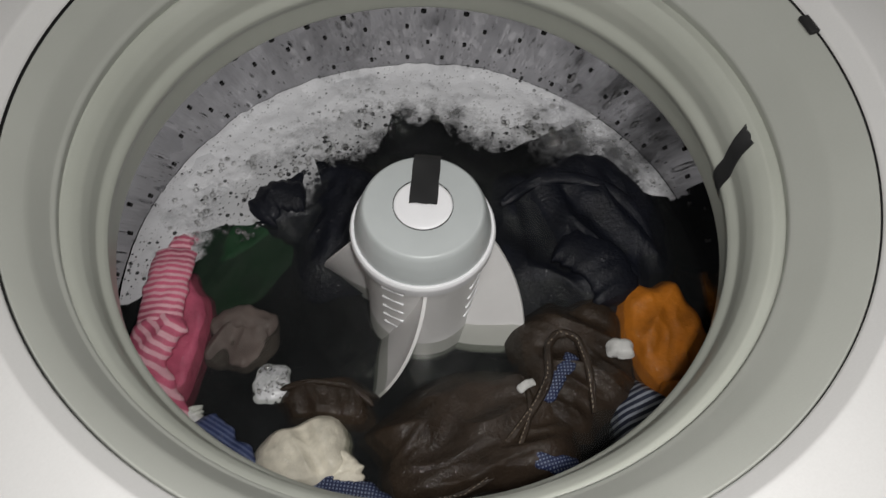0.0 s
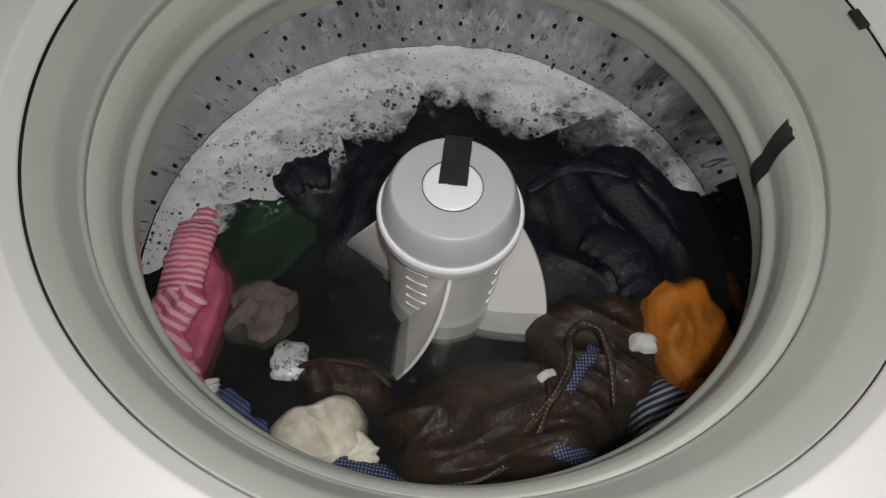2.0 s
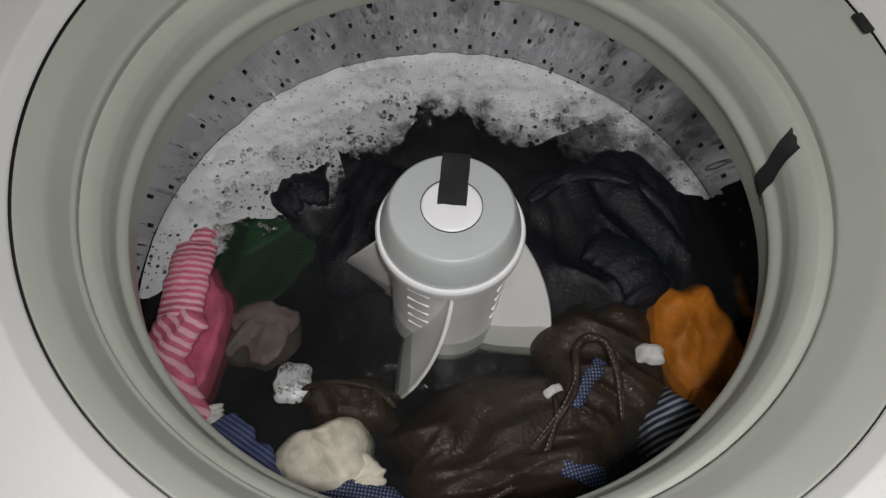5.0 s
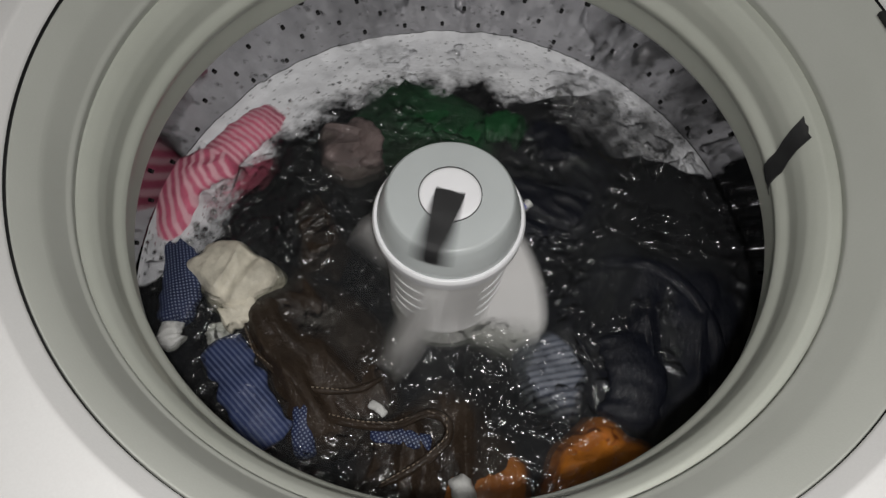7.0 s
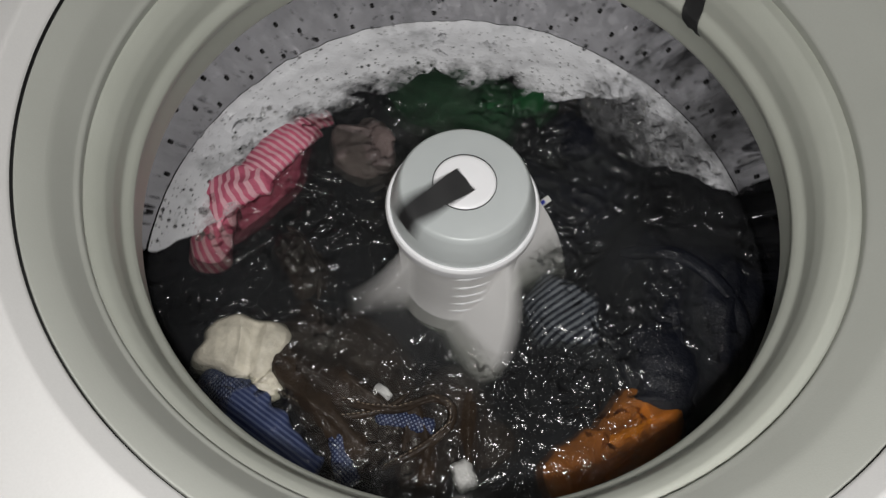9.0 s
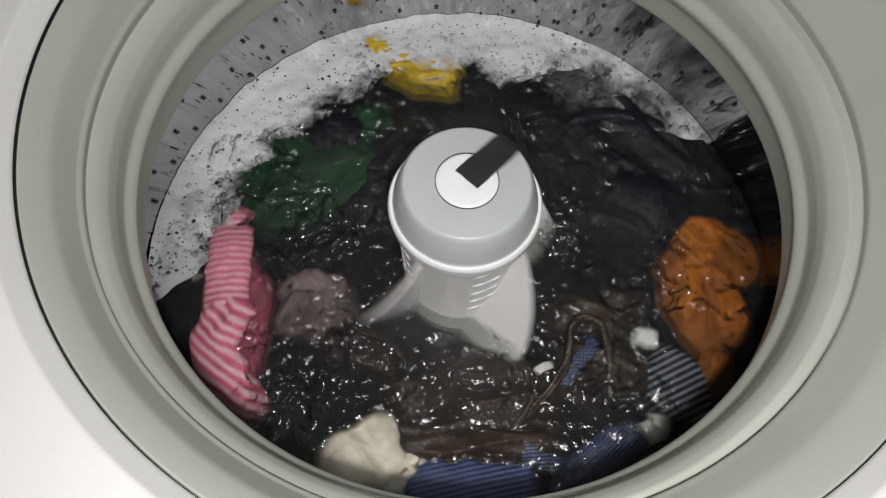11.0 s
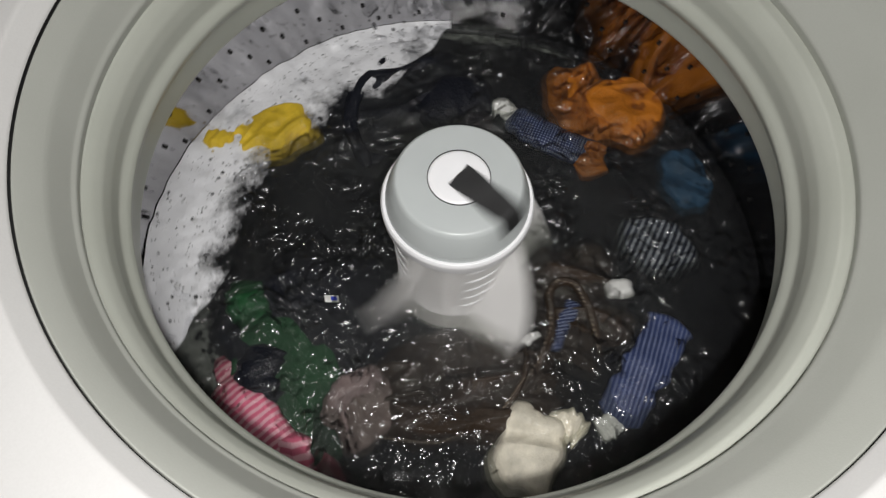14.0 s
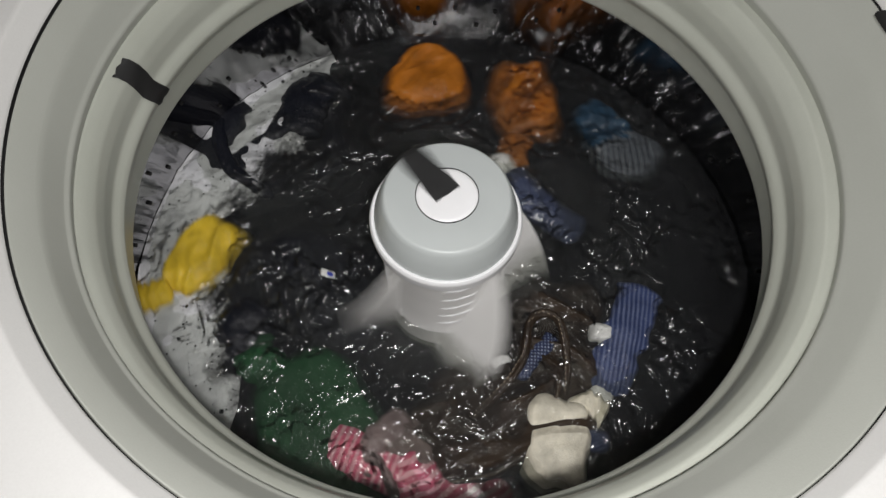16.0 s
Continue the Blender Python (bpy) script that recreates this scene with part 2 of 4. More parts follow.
def lathe(profile, segments=160, centre=(0.0, 0.0), inner=None):
    """A closed ring swept round the z axis from a closed outline of (radius, height). Below the radius inner it is centred on the axis."""
    def share(r):
        return 1.0 if inner is None else min(1.0, max(0.3, 0.3 + 0.7 * (r - inner) / 0.024))
    bm = bmesh.new()
    rings = []
    for i in range(segments):
        a = math.tau * i / segments
        rings.append([bm.verts.new((centre[0] * share(r) + r * math.cos(a), centre[1] * share(r) + r * math.sin(a), z)) for r, z in profile])
    for i in range(segments):
        here, there = rings[i], rings[(i + 1) % segments]
        for j in range(len(profile)):
            k = (j + 1) % len(profile)
            if profile[j][0] < 1e-6 and profile[k][0] < 1e-6:
                continue
            bm.faces.new((here[j], there[j], there[k], here[k]))
    bmesh.ops.remove_doubles(bm, verts=bm.verts, dist=1e-6)
    return bm


def rounded(points, cut=0.003, steps=3):
    """Rounds the corners of a closed outline."""
    out = []
    n = len(points)
    for i in range(n):
        p0, p1, p2 = (Vector(points[(i + k) % n]) for k in (-1, 0, 1))
        a, c = p0 - p1, p2 - p1
        d = min(cut, a.length * 0.4, c.length * 0.4)
        a, c = p1 + a.normalized() * d, p1 + c.normalized() * d
        for s in range(steps + 1):
            u = s / steps
            out.append(tuple((1 - u) ** 2 * a + 2 * u * (1 - u) * p1 + u * u * c))
    return out


def block(bm, size, m=Matrix.Identity(4), bevel=0.0):
    made = bmesh.ops.create_cube(bm, size=1.0, matrix=m @ Matrix.Diagonal((*size, 1)))
    if bevel:
        edges = {e for v in made["verts"] for e in v.link_edges}
        bmesh.ops.bevel(bm, geom=list(edges), offset=bevel, segments=2, affect="EDGES", profile=0.5)


def cloth(a, b, h, seed, fold=0.006, freq=28.0, squash=0.45, ragged=0.16, rings=30, segs=84, dip=0.02):
    """A crumpled piece of wet cloth: an uneven outline, ridged folds on top, closed underneath."""
    bm = bmesh.new()
    off = Vector((seed * 7.31, seed * 3.17, seed * 1.7))
    turn = seed * 1.3

    def height(x, y, r):
        u = (x * math.cos(turn) + y * math.sin(turn)) * freq
        v = (-x * math.sin(turn) + y * math.cos(turn)) * freq * squash
        warp = noise.noise(Vector((u * 0.4, v * 0.4, 5)) + off) * 1.4
        ridge = 1 - abs(noise.noise(Vector((u + warp, v + warp, 0)) + off)) * 2.2
        small = 1 - abs(noise.noise(Vector((u * 2.3 - warp, v * 2.6, 9)) + off)) * 2
        swell = noise.noise(Vector((u * 0.3, v * 0.5, 3)) + off)
        edge = max(0.0, 1 - r ** 3.2)
        return (h * edge ** 0.6 - dip * (max(0.0, r - 0.6) / 0.4) ** 1.6
                + fold * (0.7 * ridge + 0.3 * small + 0.9 * swell) * (0.35 + 0.65 * edge))

    grid = []
    for i in range(1, rings + 1):
        r = i / rings
        row = []
        for j in range(segs):
            t = math.tau * j / segs
            c, s = math.cos(t), math.sin(t)
            reach = (abs(c) ** 3 + abs(s) ** 3) ** (-1 / 3)
            reach *= 1 + ragged * (noise.noise(Vector((c * 1.6, s * 1.6, 2)) + off) * 1.3
                                   + 0.22 * noise.noise(Vector((c * 4.0, s * 4.0, 7)) + off)) * (0.3 + 0.7 * r)
            x, y = a * r * reach * c, b * r * reach * s
            row.append(bm.verts.new((x, y, height(x, y, r))))
        grid.append(row)
    top = bm.verts.new((0, 0, height(0, 0, 0)))
    low = bm.verts.new((0, 0, -dip - 0.012))
    for j in range(segs):
        k = (j + 1) % segs
        bm.faces.new((top, grid[0][j], grid[0][k]))
        for i in range(rings - 1):
            bm.faces.new((grid[i][j], grid[i + 1][j], grid[i + 1][k], grid[i][k]))
        bm.faces.new((grid[-1][j], low, grid[-1][k]))
    return bm


def tube_cloth(path, width, thick, seed, wave=0.25, steps=40, segs=20):
    """A limp flattened tube of cloth, such as a sock or a sleeve, along a bent line."""
    bm = bmesh.new()
    pts = [Vector(p) for p in path]
    rows = []
    for i in range(steps + 1):
        u = i / steps * (len(pts) - 1)
        k = min(int(u), len(pts) - 2)
        f = u - k
        p0, p1, p2, p3 = pts[max(k - 1, 0)], pts[k], pts[k + 1], pts[min(k + 2, len(pts) - 1)]
        p = 0.5 * (2 * p1 + (p2 - p0) * f + (2 * p0 - 5 * p1 + 4 * p2 - p3) * f * f + (3 * p1 - p0 - 3 * p2 + p3) * f ** 3)
        d = ((p2 - p0) * (1 - f) + (p3 - p1) * f).normalized()
        side = Vector((-d.y, d.x, 0)).normalized()
        end = min(1.0, 6 * min(i, steps - i) / steps + 0.45)
        w = width * end * (1 + wave * noise.noise(Vector((i * 0.23, seed, 0))))
        row = []
        for j in range(segs):
            t = math.tau * j / segs
            crease = 1 + 0.35 * noise.noise(Vector((math.cos(t) * 2.2, math.sin(t) * 2.2 + seed, i * 0.17)))
            row.append(bm.verts.new(p + side * (w * math.cos(t)) + Vector((0, 0, thick * end * math.sin(t) * crease))))
        rows.append(row)
    for i in range(steps):
        for j in range(segs):
            k = (j + 1) % segs
            bm.faces.new((rows[i][j], rows[i][k], rows[i + 1][k], rows[i + 1][j]))
    bm.faces.new(rows[0])
    bm.faces.new(rows[-1][::-1])
    return bm


def seam(path, radius, material, parent, label, stitch=0.0042):
    """A row of thread stitches along a hem."""
    bm = bmesh.new()
    pts = [Vector(p) for p in path]
    for a, b in zip(pts, pts[1:]):
        n = max(1, int((b - a).length / stitch))
        for i in range(n):
            p = a.lerp(b, (i + 0.3) / n)
            turn = (b - a).to_track_quat("X", "Z").to_matrix().to_4x4()
            block(bm, (stitch * 0.55, radius * 2, radius), Matrix.Translation(p) @ turn)
    return part("stitching", bm, material, parent, label)


# ---- room shell ----
def room():
    for name, size, at in (("wall_north", (4.2, 0.1, 2.5), (0, 1.85, 0.3)), ("wall_south", (4.2, 0.1, 2.5), (0, -2.05, 0.3)),
                           ("wall_east", (0.1, 3.8, 2.5), (2.05, -0.1, 0.3)), ("wall_west", (0.1, 3.8, 2.5), (-2.05, -0.1, 0.3)),
                           ("ceiling", (4.2, 4.0, 0.1), (0, -0.1, 1.6)), ("floor", (4.2, 4.0, 0.1), (0, -0.1, -1.0))):
        bm = bmesh.new()
        block(bm, size)
        ob = new(name, finish(bm, name, FLOOR_TILE if name == "floor" else WALL_PAINT))
        ob.location = at
        tagged(ob, "plain painted surface of the laundry room" if name != "floor" else "plain tiled floor of the laundry room", name.split("_")[0], kind="structure")


room()


# ---- the washing machine ----
HOLE = (0.0145, 0.0075)


def washing_machine():
    top = thing("washing_machine", "white enamelled top-loading washing machine with its lid open", "washing machine")
    # deck: a plate that dips in a soft lip towards the round opening
    bm = bmesh.new()
    segs = 192
    section = [(0.2985, -0.0150), (0.2965, -0.0135), (0.2968, -0.0118), (0.2976, -0.0108), (0.3050, -0.0012), (0.3058, -0.0002), (0.3071, 0.0005), (0.3095, 0.0007), (0.3360, 0.0012)]
    rings = []
    for r, z in section:
        rings.append([bm.verts.new((HOLE[0] + r * math.cos(math.tau * i / segs), HOLE[1] + r * math.sin(math.tau * i / segs), z)) for i in range(segs)])
    square = []
    for i in range(segs):
        c, s = math.cos(math.tau * i / segs), math.sin(math.tau * i / segs)
        k = 1 / max(abs(c) / 0.42, abs(s) / 0.42)
        square.append(bm.verts.new((HOLE[0] + k * c, HOLE[1] + k * s, 0.002)))
    rings.append(square)
    rings.append([bm.verts.new((v.co.x, v.co.y, -0.03)) for v in square])
    for r0, r1 in zip(rings, rings[1:]):
        for i in range(segs):
            k = (i + 1) % segs
            bm.faces.new((r0[i], r0[k], r1[k], r1[i]))
    part("deck", bm, WHITE_ENAMEL, top, "glossy white enamelled deck")
    bm = bmesh.new()
    for x, y, sx, sy in ((-0.395, 0, 0.03, 0.82), (0.42, 0, 0.03, 0.82), (0.0125, -0.405, 0.785, 0.02), (0.0125, 0.405, 0.785, 0.02)):
        block(bm, (sx, sy, 0.90), Matrix.Translation((x, y, -0.485)), 0.003)
    part("cabinet", bm, WHITE_ENAMEL, top, "white enamelled steel cabinet")
    # black ring that paints the shade in the gap under the deck, outside the tub
    part("gap_shade", lathe([(0.288, -0.05), (0.330, -0.05), (0.330, -0.019), (0.3000, -0.017), (0.288, -0.021)], centre=HOLE), BLACK_GAP, top, "near-black ring painted as the shade in the gap")
    part("tub", lathe([(0.305, -0.06), (0.312, -0.06), (0.312, -0.60), (0, -0.60), (0, -0.59), (0.305, -0.59)], 96), BLACK_GAP, top, "dark outer tub")
    # fixed tub cover ring
    cover = rounded([(0.2955, -0.0165), (0.2942, -0.0130), (0.275, -0.027), (0.2625, -0.0450), (0.2592, -0.0485),
                     (0.2612, -0.060), (0.275, -0.060), (0.2958, -0.035)], 0.004, 4)
    part("tub_cover", lathe(cover, 192, (0.0148, 0.0063), 0.262), GREY_PLASTIC, top, "grey plastic tub cover ring")
    bm = bmesh.new()
    block(bm, (0.008, 0.018, 0.004), Matrix.Identity(4), 0.001)
    tab = part("cover_clip", bm, BLACK_GAP, top, "small black clip at the rim")
    tab.matrix_basis = pose(HOLE[0] + 0.2925 * math.cos(radians(14)), HOLE[1] + 0.2925 * math.sin(radians(14)), -0.0125, 0, 0, 14)
    return top


washing_machine()


def basket():
    ob = thing("wash_basket", "stainless steel wash basket with a pale grey balance ring", "wash basket")
    ring = rounded([(0.2600, -0.0560), (0.2555, -0.0555), (0.2505, -0.0610), (0.2465, -0.0680), (0.2445, -0.078), (0.2440, -0.0905),
                    (0.2402, -0.0965), (0.2386, -0.1005), (0.2396, -0.1050), (0.2422, -0.1095), (0.2432, -0.120), (0.2440, -0.1335), (0.2460, -0.1365), (0.262, -0.1365),
                    (0.268, -0.10), (0.270, -0.0605), (0.270, -0.0570)], 0.0025, 4)
    part("balance_ring", lathe(ring, 192), RING_PLASTIC, ob, "pale grey-green plastic balance ring")
    wall = [(0.262, -0.138), (0.280, -0.146), (BASKET_R, -0.160), (BASKET_R, -0.55), (0.0, -0.56), (0.0, -0.563), (0.290, -0.553), (0.290, -0.158), (0.282, -0.142), (0.262, -0.134)]
    part("steel_wall", lathe(wall, 192), STEEL, ob, "polished stainless steel drum wall")
    # drain holes: small black plugs in the wall whose colour paints the shade inside
    bm = bmesh.new()
    bmesh.ops.create_cone(bm, cap_ends=True, segments=16, radius1=0.0021, radius2=0.0018, depth=0.0012)
    bmesh.ops.rotate(bm, verts=bm.verts, matrix=Matrix.Rotation(radians(90), 3, "Y"))
    hole = finish(bm, "drain_hole", BLACK_GAP)
    for row, (z, count, shift) in enumerate(((-0.178, 42, 0.0), (-0.199, 42, 0.5), (-0.222, 42, 0.0), (-0.245, 42, 0.5))):
        for i in range(count):
            a = math.tau * (i + shift) / count
            if (i * 7 + row * 3) % 11 < 2:
                continue
            a += 0.012 * math.sin(i * 5.3 + row)
            h = new("drain_hole", hole)
            h.parent = ob
            h.matrix_basis = Matrix.Translation(((BASKET_R - 0.0003) * math.cos(a), (BASKET_R - 0.0003) * math.sin(a), z)) @ Matrix.Rotation(a, 4, "Z") @ Matrix.Diagonal((1, 1.5 if row == 0 else 1.0, 1, 1))
    # strip of black tape stuck down over the ring
    bm = bmesh.new()
    line = [(0.2530, -0.0580), (0.2500, -0.0612), (0.2462, -0.0678), (0.2441, -0.078), (0.2436, -0.0895), (0.2400, -0.0958), (0.2383, -0.1002), (0.2392, -0.1052), (0.2416, -0.1092)]
    rows = []
    for i, (r, z) in enumerate(line):
        u = i / (len(line) - 1)
        for lift in (0.0006, 0.0011):
            row = []
            for j in range(5):
                a = radians(1.6 - 4.0 * u) + (j - 2) * 0.0185
                rr = r - lift - 0.0003 * math.sin(j * 2.1 + i)
                row.append(bm.verts.new((rr * math.cos(a), rr * math.sin(a), z - 0.0015 * (j % 2) * (i in (0, len(line) - 1)))))
            rows.append(row)
    n = len(line)
    for i in range(n - 1):
        for j in range(4):
            for o in (0, 1):
                bm.faces.new((rows[2 * i + o][j], rows[2 * i + o][j + 1], rows[2 * i + 2 + o][j + 1], rows[2 * i + 2 + o][j]))
        for j in (0, 4):
            bm.faces.new((rows[2 * i][j], rows[2 * i + 1][j], rows[2 * i + 3][j], rows[2 * i + 2][j]))
    for i in (0, n - 1):
        for j in range(4):
            bm.faces.new((rows[2 * i][j], rows[2 * i][j + 1], rows[2 * i + 1][j + 1], rows[2 * i + 1][j]))
    part("tape_strip", bm, BLACK_TAPE, ob, "black cloth tape strip")
    return ob


BASKET = basket()


def agitator():
    ob = thing("agitator", "pale grey plastic agitator with curved vanes and black tape", "agitator")
    barrel = [(0.0535, -0.156), (0.0525, -0.20), (0.0505, -0.255), (0.0515, -0.262), (0.0525, -0.30), (0.06, -0.34), (0.10, -0.40), (0.0, -0.40)]
    part("barrel", lathe([(0.0, -0.150)] + barrel, 96), AGITATOR_PLASTIC, ob, "pale grey ribbed barrel")
    flange = rounded([(0.0568, -0.1385), (0.0590, -0.1375), (0.0608, -0.1410), (0.0600, -0.1520), (0.0570, -0.1545), (0.052, -0.1540), (0.052, -0.1400)], 0.0015, 4)
    part("collar", lathe(flange, 128), BUTTON_PLASTIC, ob, "white rounded collar")
    cap = rounded([(0.0, -0.1085), (0.0478, -0.1092), (0.0500, -0.1125), (0.0530, -0.1210), (0.0562, -0.1330), (0.0572, -0.1400), (0.05, -0.1420), (0.0, -0.1420)], 0.0022, 4)
    part("cap", lathe([(max(r, 0.0), z) for r, z in cap], 128), CAP_PLASTIC, ob, "grey domed cap")
    # no cut in the cap: a thin black ring paints the groove's shade
    groove = rounded([(0.0236, -0.1076), (0.0241, -0.1076), (0.0241, -0.1100), (0.0236, -0.1100)], 0.0002, 1)
    part("button_groove", lathe(groove, 96), BLACK_GAP, ob, "dark line round the button")
    button = rounded([(0.0, -0.1068), (0.0215, -0.1072), (0.0237, -0.1082), (0.0237, -0.1110), (0.0, -0.1110)], 0.001, 3)
    part("button", lathe([(max(r, 0.0), z) for r, z in button], 96), BUTTON_PLASTIC, ob, "white round button")
    # four vanes that widen and sweep round towards the water
    for q in range(4):
        bm = bmesh.new()
        steps, across = 26, 6
        front, back = [], []
        for i in range(steps + 1):
            u = i / steps
            z = -0.152 - 0.185 * u
            sweep = radians(-90 + 90 * q) + radians(-30) * u ** 1.3
            reach = 0.0540 + 0.054 * (1 - (1 - min(1.0, u / 0.80)) ** 1.6)
            f_row, b_row = [], []
            for j in range(across + 1):
                v = j / across
                r = 0.046 + (reach - 0.046) * v
                thick = 0.0024 - 0.0009 * v
                a = sweep - radians(9) * v * u
                for row, s in ((f_row, 1), (b_row, -1)):
                    flank = (0.20 if s > 0 else 0.78) * u ** 1.2 * (1 - v) ** 1.6
                    da = s * (thick / r + flank)
                    row.append(bm.verts.new((r * math.cos(a + da), r * math.sin(a + da), z)))
            front.append(f_row)
            back.append(b_row)
        for i in range(steps):
            for j in range(across):
                bm.faces.new((front[i][j], front[i + 1][j], front[i + 1][j + 1], front[i][j + 1]))
                bm.faces.new((back[i][j], back[i][j + 1], back[i + 1][j + 1], back[i + 1][j]))
            bm.faces.new((front[i][-1], front[i + 1][-1], back[i + 1][-1], back[i][-1]))
            bm.faces.new((front[i][0], back[i][0], back[i + 1][0], front[i + 1][0]))
        for i in (0, steps):
            for j in range(across):
                bm.faces.new((front[i][j], front[i][j + 1], back[i][j + 1], back[i][j]))
        part("vane", bm, AGITATOR_PLASTIC, ob)
    # short raised louvres in four stacks
    bm = bmesh.new()
    block(bm, (0.0026, 0.021, 0.0030), Matrix.Identity(4), 0.0009)
    louvre = finish(bm, "louvre", BUTTON_PLASTIC)
    for q in range(4):
        for k in range(5):
            a = radians(-121 + 90 * q - 0.6 * k)
            bar = new("louvre", louvre)
            bar.parent = ob
            r = 0.0527 - 0.0006 * k
            bar.matrix_basis = Matrix.Translation((r * math.cos(a), r * math.sin(a), -0.168 - 0.0182 * k)) @ Matrix.Rotation(a, 4, "Z") @ Matrix.Rotation(radians(8), 4, "X")
    # tape from the button over the edge of the cap
    bm = bmesh.new()
    line = [(-0.001, -0.1062), (0.012, -0.1064), (0.0225, -0.1070), (0.026, -0.1078), (0.036, -0.1078), (0.0435, -0.1078), (0.0488, -0.1086), (0.0512, -0.1118), (0.0545, -0.1205)]
    rows = []
    for i, (x, z) in enumerate(line):
        for lift in (0.0, 0.0007):
            rows.append([bm.verts.new((x + 0.0008 * math.sin(3 * j) * (i in (0, len(line) - 1)), (j - 2) * 0.0056 * (1 + 0.02 * math.sin(i * 2)), z + 0.0004 + lift - (0.0006 * abs(j - 2) if x > 0.051 else 0))) for j in range(5)])
    n = len(line)
    for i in range(n - 1):
        for j in range(4):
            for o in (0, 1):
                bm.faces.new((rows[2 * i + o][j], rows[2 * i + o][j + 1], rows[2 * i + 2 + o][j + 1], rows[2 * i + 2 + o][j]))
        for j in (0, 4):
            bm.faces.new((rows[2 * i][j], rows[2 * i + 1][j], rows[2 * i + 3][j], rows[2 * i + 2][j]))
    for i in (0, n - 1):
        for j in range(4):
            bm.faces.new((rows[2 * i][j], rows[2 * i][j + 1], rows[2 * i + 1][j + 1], rows[2 * i + 1][j]))
    strip = part("tape_strip", bm, BLACK_TAPE, ob, "black cloth tape strip")
    strip.rotation_euler.z = radians(83)
    return ob


AGITATOR_THING = agitator()


# ---- water and suds ----
def water():
    bm = bmesh.new()
    rings, segs = 70, 200
    grid = []
    for i in range(rings + 1):
        r = 0.03 + (BASKET_R + 0.0005 - 0.03) * i / rings
        row = []
        for j in range(segs):
            a = math.tau * j / segs
            x, y = r * math.cos(a), r * math.sin(a)
            p = Vector((x, y, 0))
            z = 0.0016 * noise.noise(p * 24) + 0.0010 * noise.noise(p * 60 + Vector((3, 1, 4)))
            row.append(bm.verts.new((x, y, z)))
        grid.append(row)
    for i in range(rings):
        for j in range(segs):
            k = (j + 1) % segs
            bm.faces.new((grid[i][j], grid[i + 1][j], grid[i + 1][k], grid[i][k]))
    ob = new("water", finish(bm, "water", WATER))
    return tagged(ob, "murky grey wash water with a rippled surface", "water", kind="structure")


WATER_THING = water()
WATER_THING.location.z = WATER_Z


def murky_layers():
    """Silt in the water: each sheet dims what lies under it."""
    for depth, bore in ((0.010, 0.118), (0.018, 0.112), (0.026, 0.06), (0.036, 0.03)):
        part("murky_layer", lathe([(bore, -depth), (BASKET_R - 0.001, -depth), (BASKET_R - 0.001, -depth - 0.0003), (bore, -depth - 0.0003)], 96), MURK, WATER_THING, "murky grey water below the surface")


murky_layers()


def load_bed():
    """The soaked heap of laundry that lies deeper in the water."""
    bm = bmesh.new()
    rings, segs = 50, 150
    grid = []
    for i in range(rings + 1):
        r = 0.055 + (0.282 - 0.055) * i / rings
        row = []
        for j in range(segs):
            a = math.tau * j / segs
            x, y = r * math.cos(a), r * math.sin(a)
            p = Vector((x, y, 0))
            z = -0.045 + 0.012 * noise.noise(p * 11) + 0.010 * (1 - abs(noise.noise(p * 22 + Vector((8, 2, 1)))) * 2)
            row.append(bm.verts.new((x, y, z)))
        grid.append(row)
    for i in range(rings):
        for j in range(segs):
            k = (j + 1) % segs
            bm.faces.new((grid[i][j], grid[i + 1][j], grid[i + 1][k], grid[i][k]))
    ob = new("sunken_laundry", finish(bm, "sunken_laundry", DARK_LOAD))
    ob.location.z = WATER_Z
    return tagged(ob, "dark soaked laundry sunk below the water", "laundry", kind="stuff")


LOAD_BED = load_bed()


